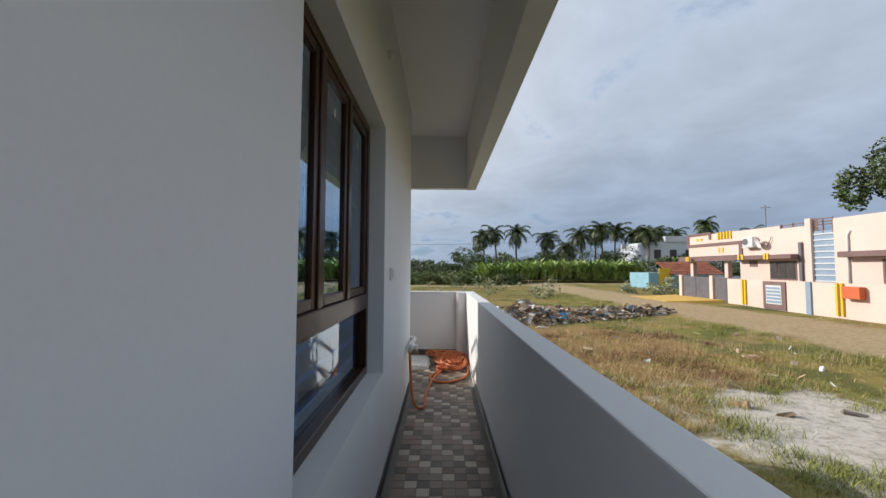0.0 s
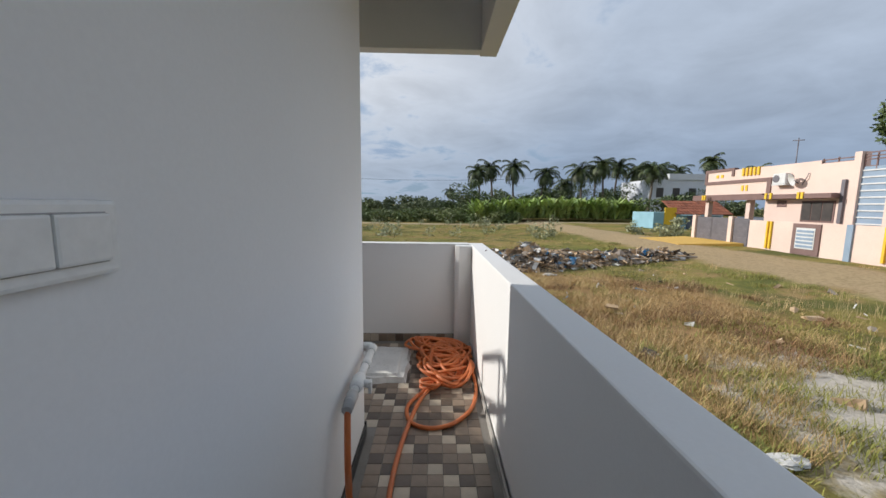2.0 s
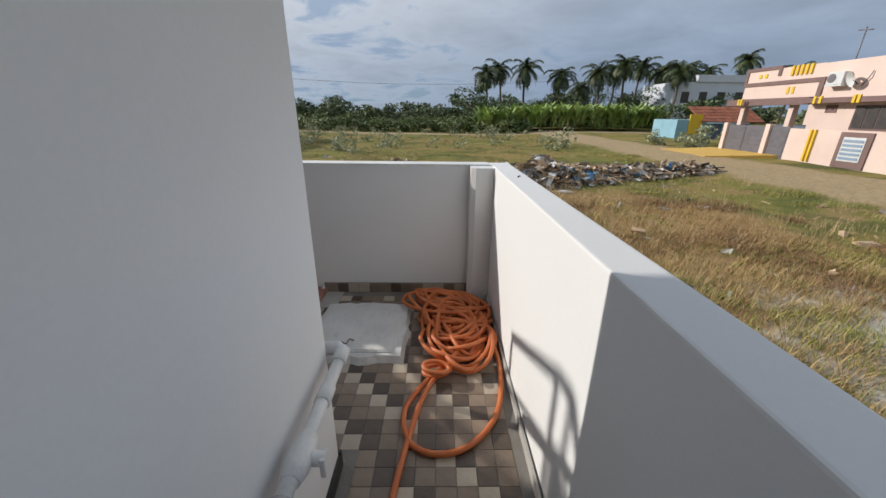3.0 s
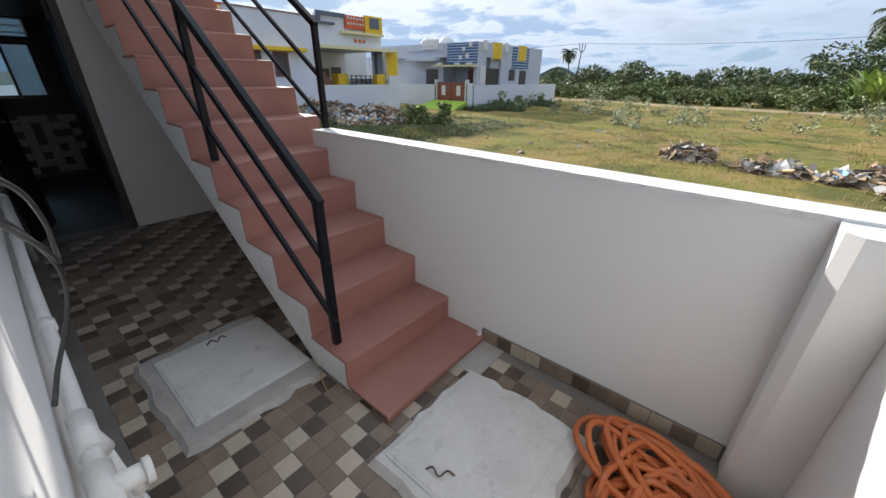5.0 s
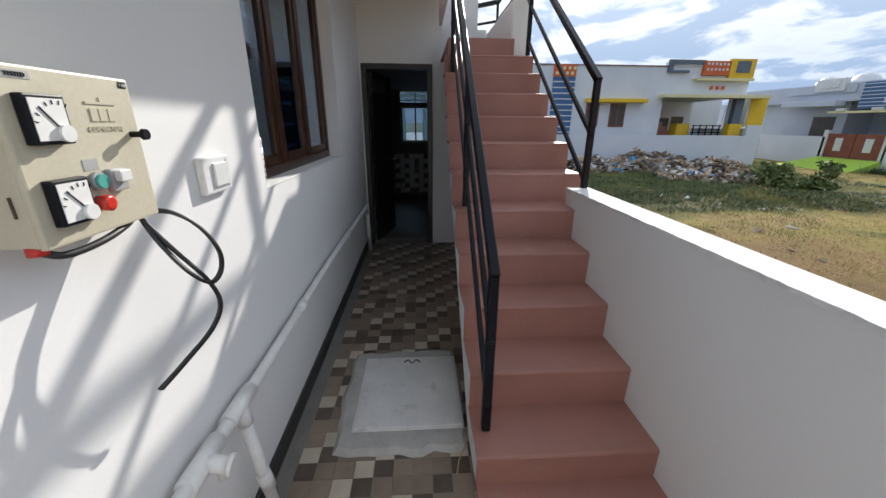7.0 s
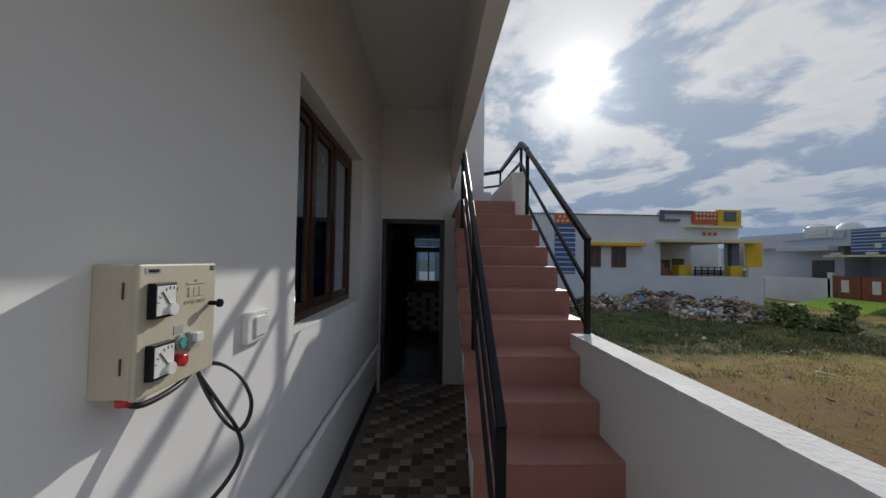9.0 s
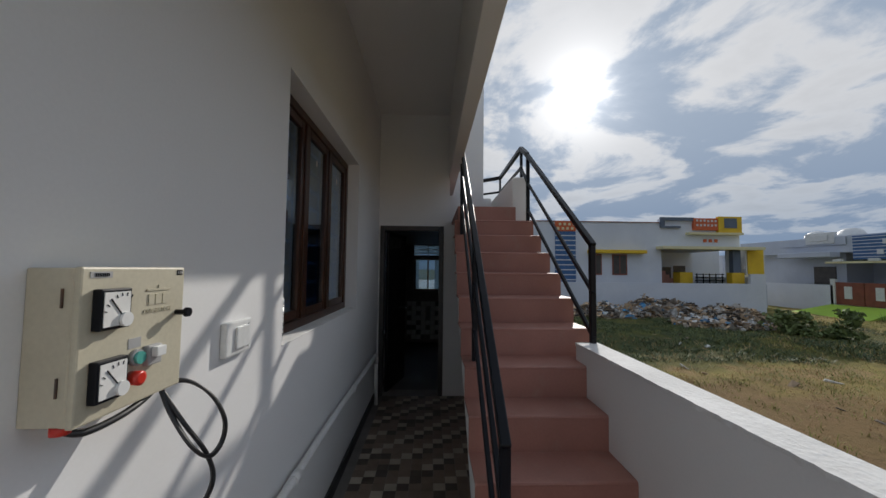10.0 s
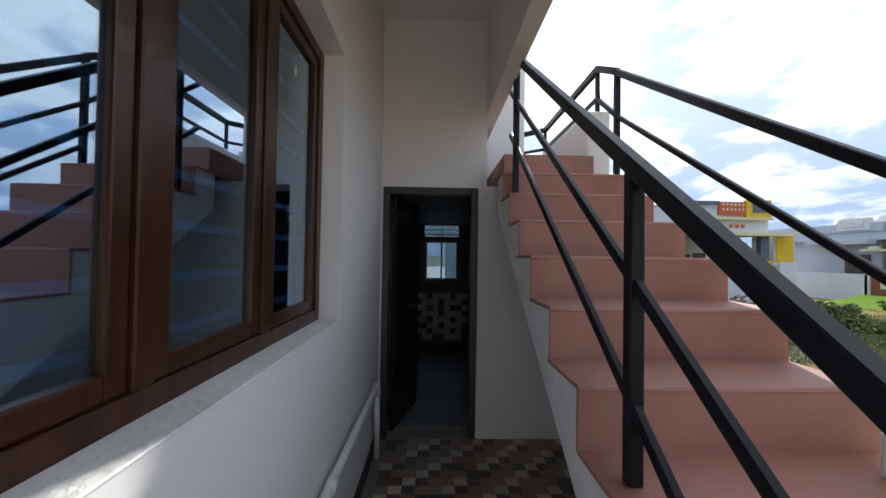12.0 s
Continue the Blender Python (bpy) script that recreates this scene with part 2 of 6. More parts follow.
# grey that holds the shade of the rooms behind the windows
INNERSHADE = mat("interior_shade_colour", (0.30, 0.31, 0.32), (0.26, 0.27, 0.28), 2, 0.8, 0.1)
PINK = mat("pale_pink_paint", (0.75, 0.585, 0.51), (0.69, 0.535, 0.465), 0.8, 0.75, 0.1, 25, dirt=(0.55, 0.43, 0.38), dirt_amount=0.25)
BROWNP = mat("brown_band_paint", (0.20, 0.125, 0.115), (0.17, 0.105, 0.095), 2, 0.7, 0.1)
BLUEP = mat("grey_blue_paint", (0.26, 0.34, 0.44), (0.22, 0.30, 0.40), 2, 0.7, 0.1)
YELLOW = mat("yellow_paint", (0.78, 0.52, 0.03), (0.70, 0.45, 0.03), 2, 0.65, 0.1, dirt=(0.5, 0.36, 0.1), dirt_amount=0.3)
OCHRE = mat("yellow_ramp_tiles", (0.66, 0.42, 0.09), (0.56, 0.35, 0.08), 2, 0.75, 0.2, dirt=(0.45, 0.33, 0.16))
GREENP = mat("lime_green_ramp", (0.36, 0.55, 0.05), (0.30, 0.47, 0.05), 2, 0.75, 0.2, dirt=(0.3, 0.36, 0.12))
BLUEWHITE = mat("pale_blue_white_paint", (0.66, 0.69, 0.745), (0.60, 0.635, 0.70), 0.8, 0.75, 0.1, 25, dirt=(0.5, 0.52, 0.55), dirt_amount=0.3)
GREYBLUE = mat("light_grey_blue_paint", (0.50, 0.54, 0.62), (0.45, 0.49, 0.57), 0.8, 0.75, 0.1, 25, dirt=(0.38, 0.4, 0.44), dirt_amount=0.3)
NAVY = mat("navy_panel_paint", (0.045, 0.13, 0.31), (0.04, 0.11, 0.26), 2, 0.6, 0.1)
SLATE = mat("slate_paint", (0.12, 0.15, 0.2), (0.10, 0.125, 0.17), 2, 0.6, 0.1)
ORANGE = mat("orange_red_paint", (0.62, 0.13, 0.04), (0.54, 0.11, 0.035), 2, 0.6, 0.1)
CREAM = mat("cream_paint", (0.74, 0.68, 0.42), (0.68, 0.62, 0.38), 2, 0.7, 0.1)
GATEWOOD = mat("red_brown_gate", (0.25, 0.075, 0.045), (0.19, 0.055, 0.035), 3, 0.5, 0.1)
GATEGREY = mat("grey_steel_gate", (0.17, 0.16, 0.18), (0.13, 0.125, 0.14), 3, 0.5, 0.1, metal=0.3)
DARKWIN = mat("dark_window_panel", (0.045, 0.04, 0.038), (0.07, 0.06, 0.055), 4, 0.35, 0.05)
ROOFTILE = mat("red_clay_roof_tile", (0.36, 0.12, 0.06), (0.27, 0.09, 0.05), 2.5, 0.8, 0.3, 9, island=0.25)
CYAN = mat("sky_blue_hut_paint", (0.26, 0.46, 0.56), (0.22, 0.40, 0.48), 1, 0.75, 0.1)
STEELW = mat("white_metal", (0.68, 0.69, 0.69), (0.6, 0.61, 0.61), 6, 0.35, 0.03)
BARK = mat("palm_bark", (0.17, 0.14, 0.11), (0.11, 0.09, 0.07), 3, 0.9, 0.6, 14)
FROND = mat("palm_frond", (0.035, 0.062, 0.018), (0.075, 0.092, 0.026), 0.5, 0.5, 0.0, island=0.35)
LEAF = mat("tree_leaf", (0.058, 0.092, 0.031), (0.095, 0.132, 0.045), 0.3, 0.55, 0.0, island=0.4)
# paler copy of LEAF, with distance haze and backlight in the colour
LEAF_HAZE = mat("far_leaf_haze", (0.105, 0.14, 0.065), (0.15, 0.18, 0.09), 0.1, 0.7, 0.0, island=0.2)
LEAF2 = mat("light_scrub_leaf", (0.10, 0.15, 0.045), (0.16, 0.19, 0.06), 0.3, 0.6, 0.0, island=0.35)
BANANA = mat("banana_leaf", (0.27, 0.39, 0.10), (0.40, 0.48, 0.16), 0.4, 0.45, 0.0, island=0.35)
DRYG = mat("dry_grass", (0.56, 0.41, 0.19), (0.43, 0.285, 0.125), 0.5, 0.75, 0.0, island=0.35)
GREENG = mat("green_grass", (0.18, 0.215, 0.045), (0.31, 0.28, 0.065), 0.4, 0.7, 0.0, island=0.35)
GREYSCRUB = mat("grey_green_scrub", (0.36, 0.38, 0.24), (0.29, 0.31, 0.17), 0.5, 0.7, 0.0, island=0.3)
# distance haze is painted into the hill as blue
HILL = mat("far_hill_haze", (0.10, 0.15, 0.17), (0.085, 0.13, 0.15), 0.01, 0.9, 0.0)
RUB = [mat("rubbish_grey", (0.36, 0.31, 0.26), (0.25, 0.21, 0.17), 5, 0.85, 0.4, island=0.4),
       mat("rubbish_tan", (0.52, 0.38, 0.24), (0.36, 0.25, 0.155), 5, 0.85, 0.4, island=0.4),
       mat("rubbish_white", (0.66, 0.65, 0.62), (0.55, 0.54, 0.52), 5, 0.6, 0.3, island=0.2),
       mat("rubbish_blue", (0.07, 0.25, 0.48), (0.1, 0.32, 0.52), 5, 0.5, 0.2, island=0.3),
       mat("rubbish_dark", (0.09, 0.075, 0.06), (0.06, 0.05, 0.04), 5, 0.85, 0.4, island=0.4)]


# ---- mesh helpers ----
def box(bm, x0, y0, z0, x1, y1, z1):
    v = [bm.verts.new((x, y, z)) for x in sorted((x0, x1)) for y in sorted((y0, y1)) for z in sorted((z0, z1))]
    for f in ((0, 1, 3, 2), (4, 6, 7, 5), (0, 4, 5, 1), (2, 3, 7, 6), (0, 2, 6, 4), (1, 5, 7, 3)):
        bm.faces.new([v[i] for i in f])


def B(*boxes, bevel=0.0, seg=2):
    bm = bmesh.new()
    for b in boxes:
        box(bm, *b)
    if bevel:
        bmesh.ops.bevel(bm, geom=bm.edges[:], offset=bevel, segments=seg, affect="EDGES", profile=0.6)
    return bm


def bar(bm, p, q, w, h=None, up=(0, 0, 1)):
    """A rectangular tube from p to q."""
    p, q, h = Vector(p), Vector(q), h or w
    d = (q - p).normalized()
    s = d.cross(Vector(up))
    s = s.normalized() if s.length > 1e-4 else Vector((0, 1, 0))
    u = s.cross(d).normalized()
    c = [(-1, -1), (1, -1), (1, 1), (-1, 1)]
    a = [bm.verts.new(p + s * i * w / 2 + u * j * h / 2) for i, j in c]
    b = [bm.verts.new(q + s * i * w / 2 + u * j * h / 2) for i, j in c]
    bm.faces.new(a[::-1]); bm.faces.new(b)
    for i in range(4):
        bm.faces.new((a[i], a[(i + 1) % 4], b[(i + 1) % 4], b[i]))


def tube(bm, pts, r, n=10, cap=True):
    """A round tube along points; r is one radius or one for each point."""
    pts = [Vector(p) for p in pts]
    rs = r if isinstance(r, (list, tuple)) else [r] * len(pts)
    ref, rings = None, []
    for i, p in enumerate(pts):
        d = (pts[min(i + 1, len(pts) - 1)] - pts[max(i - 1, 0)]).normalized()
        if ref is None:
            ref = d.orthogonal().normalized()
        ref = (ref - d * ref.dot(d)).normalized()
        s = d.cross(ref)
        rings.append([bm.verts.new(p + (ref * math.cos(a) + s * math.sin(a)) * rs[i]) for a in (2 * math.pi * k / n for k in range(n))])
    for a, b in zip(rings, rings[1:]):
        for k in range(n):
            bm.faces.new((a[k], a[(k + 1) % n], b[(k + 1) % n], b[k])).smooth = True
    if cap:
        bm.faces.new(rings[0][::-1]); bm.faces.new(rings[-1])


def T(*runs, n=10):
    bm = bmesh.new()
    for pts, r in runs:
        tube(bm, pts, r, n)
    return bm


def obj(name, bm, material):
    bmesh.ops.recalc_face_normals(bm, faces=bm.faces[:])
    me = bpy.data.meshes.new(name)
    bm.to_mesh(me)
    bm.free()
    for m in material if isinstance(material, (list, tuple)) else [material]:
        me.materials.append(m)
    return new(name, me)


def part(name, bm, material, parent, label=""):
    ob = obj(name, bm, material)
    ob.parent = parent
    if parent.type == "EMPTY":
        ob.matrix_parent_inverse = Matrix.Translation(-parent.location)
    return tagged(ob, label=label)


def thing(name, at, label, category, group="", kind=""):
    e = new(name)
    e.location, e.empty_display_size = at, 0.1
    return tagged(e, label, category, group, kind)


def structure(name, bm, material, label, category):
    return tagged(obj(name, bm, material), label, category, kind="structure")


def mesh_from(name, verts, faces, material, mats=None, smooth=False):
    me = bpy.data.meshes.new(name)
    me.from_pydata(verts, [], faces)
    for m in material if isinstance(material, (list, tuple)) else [material]:
        me.materials.append(m)
    if mats:
        me.polygons.foreach_set("material_index", mats)
    if smooth:
        me.polygons.foreach_set("use_smooth", [True] * len(faces))
    me.update()
    return new(name, me)


def wall_with_hole(axis, p0, p1, a0, a1, z0, z1, h):
    """Boxes of a wall across axis between p0 and p1, from a0 to a1 along it, with the opening h = (b0, b1, c0, c1)."""
    b0, b1, c0, c1 = h
    rows = [(a0, b0, z0, z1), (b1, a1, z0, z1), (b0, b1, c1, z1)] + ([(b0, b1, z0, c0)] if c0 > z0 else [])
    return [(p0, u, z, p1, v, w) if axis == "x" else (u, p0, z, v, p1, w) for u, v, z, w in rows]


# ---- plan ----
XW, XP, YB = -0.05, 0.765, 1.635      # house wall, inner faces of the east and north parapets
GROUND, TOP = -1.1, 1.06
SLABZ, BEAMZ = 3.5, 2.69


def smooth(v, a, b):
    t = min(1, max(0, (v - a) / (b - a)))
    return t * t * (3 - 2 * t)


def gz(x, y):
    """Height of the ground outside."""
    z = GROUND + 0.4 * smooth(x, 7, 17) + 0.2 * smooth(-x, 6, 16)
    if abs(x) < 70 and abs(y) < 90:
        z += 0.07 * noise.noise((x * 0.35, y * 0.35, 3)) + 0.025 * noise.noise((x * 1.3, y * 1.3, 8))
    return z

# ---- house shell ----
EW = (-3.67, -2.135, 0.752, 2.465)       # window in the east wall: y, y, z, z
NW = (-2.96, -1.35, 1.195, 2.475)      # window in the north wall: x, x, z, z
structure("wall_east", B(*wall_with_hole("x", XW - 0.23, XW, -9.0, 0.0, -1.3, 3.5, EW)), WHITE, "smooth white painted house wall beside the passage", "wall")
structure("wall_north", B(*wall_with_hole("y", -0.23, 0.0, -5.6, XW - 0.23, -1.3, 3.5, NW)), WHITE, "smooth white painted house wall beside the stairs", "wall")
structure("wall_door", B((-4.47, 0.0, -1.3, -4.24, 0.06, 3.5), (-4.47, 0.765, -1.3, -4.24, 0.88, 3.5), (-4.47, 0.06, 2.045, -4.24, 0.765, 3.5), (-4.47, 0.06, -1.3, -4.24, 0.765, -0.02),
          (-4.47, 0.88, -1.3, -4.24, YB, 2.1)), WHITE, "white painted end wall with a door", "wall")
structure("wall_south", B((-5.6, -9.2, -1.3, XW, -9.0, 3.5)), WHITE, "white painted rear house wall", "wall")
structure("wall_west", B((-5.83, -9.0, -1.3, -5.6, 0.0, 3.5)), WHITE, "white painted far house wall", "wall")
structure("wall_inner", B((-5.6, -1.9, 0.0, -0.9, -1.8, 3.5), (-1.5, -9.0, 0.0, -1.4, -1.9, 3.5)), INNERSHADE, "inner partition walls, room shade put into their colour", "wall")
structure("floor_inner", B((-5.6, -9.0, -0.1, XW - 0.23, -0.23, 0.0)), INNERSHADE, "inner floor, room shade put into its colour", "floor")
structure("ceiling", B((-5.83, -9.2, SLABZ, 0.735, 0.87, SLABZ + 0.14)), WHITE, "white painted underside of the projecting roof slab", "ceiling")
structure("roof_beam_east", B((0.735, -9.2, BEAMZ, 0.878, 1.0, 3.9), bevel=0.006), WHITE, "white painted drop beam along the roof edge", "beam")
structure("roof_beam_north", B((-5.83, 0.87, BEAMZ, 0.735, 0.975, 3.9), bevel=0.006), WHITE, "white painted drop beam along the roof edge", "beam")
bm = B((XP, -9.0, -1.3, XP + 0.145, YB, TOP), bevel=0.008)
for v in bm.verts:      # the passage widens a little towards its near end
    k = (YB - v.co.y) / 5.6
    v.co.x += 0.036 * k
    if v.co.z > 0.5:
        v.co.z += 0.028 * k
structure("parapet_east", bm, WHITE, "white painted parapet wall beside the passage", "parapet")
structure("parapet_north", B((-2.14, YB, -1.3, XP + 0.145, YB + 0.15, TOP), bevel=0.008), WHITE, "white painted parapet wall with a rough top edge", "parapet")
bm = bmesh.new()
pr = [(XP, 1.50), (0.635, 1.49), (0.60, 1.52), (0.60, YB), (XP, YB)]
lo, hi = [bm.verts.new((x, y, 0)) for x, y in pr], [bm.verts.new((x, y, TOP - 0.006)) for x, y in pr]
bm.faces.new(lo[::-1]); bm.faces.new(hi)
for i in range(5):
    bm.faces.new((lo[i], lo[(i + 1) % 5], hi[(i + 1) % 5], hi[i]))
structure("pilaster", bm, WHITE, "white painted corner pilaster of the parapet", "pilaster")
structure("wall_passage_end", B((XW, -9.2, -1.3, XP + 0.145, -9.0, 3.5)), WHITE, "white wall closing the passage", "wall")

# rough plaster along the top edge of the north parapet
random.seed(5)
bm = bmesh.new()
rows = []
for i in range(93):
    x = -2.135 + i * 0.0313
    f = YB - 0.001 - random.random() * 0.007
    rows.append([bm.verts.new(p) for p in ((x, f, TOP - 0.008 - random.random() * 0.010), (x, f, TOP + 0.004), (x, YB + 0.146, TOP + 0.004), (x, YB + 0.146, TOP - 0.004))])
for r0, r1 in zip(rows, rows[1:]):
    for q in range(3):
        bm.faces.new((r0[q], r0[q + 1], r1[q + 1], r1[q]))
structure("plaster_edge", bm, WHITE_EDGE, "rough unpainted plaster along the parapet top", "trim")

# skirtings
structure("baseboard_east", B((XW, -9.0, 0.0, XW + 0.012, -0.0, 0.075)), BLACK_SKIRT, "black stone skirting along the passage wall", "baseboard")
structure("baseboard_north", B((-4.24, 0.0, 0.0, XW + 0.012, 0.014, 0.09)), BLACK_SKIRT, "black stone skirting along the house wall", "baseboard")
structure("baseboard_parapet", B((XP - 0.012, -9.0, 0.0, XP, 1.49, 0.05)), MORTAR, "cement-smeared skirting along the parapet", "baseboard")

# landing and the wall at the stair head
structure("landing", B((-5.6, 0.96, 2.10, -3.90, YB, 2.28)), RED, "red oxide painted stair landing", "landing")
structure("landing_parapet", B((-5.62, YB - 0.02, 1.9, -3.98, YB + 0.17, 2.66), (-5.75, 0.9, 1.9, -5.5, YB - 0.02, 2.70), bevel=0.03, seg=3), WHITE, "low white parapet round the stair landing", "parapet")
bm = bmesh.new()
pr = [(-2.145, -1.3), (-2.145, 0.78), (-3.92, 1.93), (-4.50, 2.08), (-4.50, -1.3)]
lo, hi = [bm.verts.new((x, YB + 0.005, z)) for x, z in pr], [bm.verts.new((x, YB + 0.135, z)) for x, z in pr]
bm.faces.new(lo); bm.faces.new(hi[::-1])
for i in range(5):
    bm.faces.new((lo[i], lo[(i + 1) % 5], hi[(i + 1) % 5], hi[i]))
structure("wall_under_stairs", bm, WHITE, "white wall closing the space under the stairs", "wall")
structure("wall_stair_head", B((-5.64, -1.0, 2.1, -5.30, 1.45, 4.55)), WHITE, "tall white wall behind the stair landing", "wall")
structure("wall_landing_support", B((-5.75, 1.2, -1.3, -4.50, YB, 2.09)), WHITE, "white wall under the landing", "wall")

# ---- stairs ----
RISE, GO, X1 = 0.190, 0.281, -0.845
YL, YR = 0.876, YB


def open_side(x):
    """The open side of the flight, which narrows a little towards the top."""
    return YL + 0.03 * max(0.0, -2.5 - x)


def build_stairs():
    st = thing("staircase", (-0.6, 1.2, 0), "straight outdoor staircase with red oxide treads and white sides", "staircase")
    # white waist slab with a stepped side
    n = 11
    prof = [(X1 + GO - 0.02, 0.0)]
    for k in range(1, n + 1):
        x = X1 - GO * (k - 1) - 0.012
        prof += [(x, RISE * (k - 1) - (0.0 if k == 1 else 0.012)), (x, RISE * k - 0.012)]
    xe = -3.90
    prof += [(xe, RISE * n - 0.012), (xe, 0.05 + 0.66 * (-1.21 - xe)), (-1.14, 0.0)]
    bm = bmesh.new()
    a = [bm.verts.new((x, open_side(x), z)) for x, z in prof]
    b = [bm.verts.new((x, YR, z)) for x, z in prof]
    bm.faces.new(a); bm.faces.new(b[::-1])
    for i in range(len(prof)):
        j = (i + 1) % len(prof)
        bm.faces.new((a[i], a[j], b[j], b[i]))
    part("waist_slab", bm, WHITE_EDGE, st, "white painted stair side")
    rnd = random.Random(3)
    for k in range(0, n + 1):
        x = X1 - GO * (k - 1)
        z = 0.045 if k == 0 else RISE * k
        zb = 0.0 if k == 0 else (0.045 if k == 1 else RISE * (k - 1)) - 0.008
        yr = YR - 0.001 if k < 5 else YR + 0.14
        bm = bmesh.new()
        yl = open_side(x) - 0.004
        # tread with rounded nose and its riser, as one painted piece with a slightly wavy side
        pf = [(x - 0.012, zb), (x, zb + 0.004), (x + 0.001, z - 0.02), (x + 0.003, z - 0.012), (x - 0.001, z - 0.003), (x - 0.010, z), (x - GO - 0.012, z), (x - GO - 0.012, z - 0.014), (x - 0.012, z - 0.014)]
        m = 7
        rows = []
        for i in range(m):
            y = yl + (yr - yl) * i / (m - 1)
            dy = (rnd.random() - 0.5) * 0.010 if i == 0 else 0
            rows.append([bm.verts.new((px + (rnd.random() - 0.5) * 0.003, y + dy, pz)) for px, pz in pf])
        bm.faces.new(rows[0]); bm.faces.new(rows[-1][::-1])
        for r0, r1 in zip(rows, rows[1:]):
            for i in range(len(pf)):
                j = (i + 1) % len(pf)
                bm.faces.new((r0[i], r0[j], r1[j], r1[i]))
        part("step", bm, RED, st)
    return st


build_stairs()


def nose(x):
    return RISE + (X1 - x) / GO * RISE


def rail(name, label, posts, line, ys, drops):
    """Square-tube handrail from line[0] to line[1]; ys gives its y at both ends."""
    (xa, za), (xb, zb) = line

    def across(x):
        return ys[0] + (ys[1] - ys[0]) * (x - xa) / (xb - xa)

    r = thing(name, (posts[0][0], across(posts[0][0]), posts[0][1]), label, "handrail")
    for x, z0, z1 in posts:
        y = across(x)
        part("post", B((x - 0.019, y - 0.019, z0, x + 0.019, y + 0.019, z1), bevel=0.004, seg=1), BLACK_PAINT, r)
    for nm, off, w, h in (("top_rail", 0.0, 0.038, 0.044), ("middle_rail", -drops[0], 0.024, 0.03), ("lower_rail", -drops[1], 0.024, 0.03)):
        bm = bmesh.new()
        bar(bm, (xa, ys[0], za + off), (xb, ys[1], zb + off), w, h)
        bmesh.ops.bevel(bm, geom=bm.edges[:], offset=0.004, segments=1, affect="EDGES")
        part(nm, bm, BLACK_PAINT, r)
    return r


rail("stair_handrail_inner", "black painted square-tube handrail on the open stair side", [(-0.995, RISE, 0.935), (-2.10, RISE * 5, 1.735), (-3.60, RISE * 10, 2.82)], ((-0.975, 0.925), (-3.80, 2.99)), (0.928, 0.985), (0.29, 0.60))
hr = rail("stair_handrail_outer", "black painted square-tube handrail on the outer stair side", [(-2.12, TOP, 1.735), (-3.77, RISE * 11, 2.85)], ((-2.10, 1.712), (-3.79, 2.868)), (1.745, 1.745), (0.32, 0.62))
bm = bmesh.new()
bar(bm, (-3.785, 1.745, 2.868), (-4.085, 1.745, 3.04), 0.042, 0.05)
bar(bm, (-4.075, 1.745, 3.038), (-5.50, 1.75, 3.03), 0.042, 0.05)
bar(bm, (-5.50, 1.75, 3.03), (-5.76, 1.44, 3.03), 0.042, 0.05)
part("landing_rail", bm, BLACK_PAINT, hr)
bm = bmesh.new()
bar(bm, (-3.785, 1.745, 2.548), (-4.07, 1.745, 2.78), 0.024, 0.03)
bar(bm, (-4.06, 1.745, 2.80), (-5.50, 1.75, 2.80), 0.024, 0.03)
bar(bm, (-5.50, 1.75, 2.80), (-5.76, 1.44, 2.80), 0.024, 0.03)
part("landing_middle_rail", bm, BLACK_PAINT, hr)
for x in (-4.10, -5.50):
    part("landing_post", B((x - 0.015, 1.735, 2.62, x + 0.015, 1.765, 3.02)), BLACK_PAINT, hr)


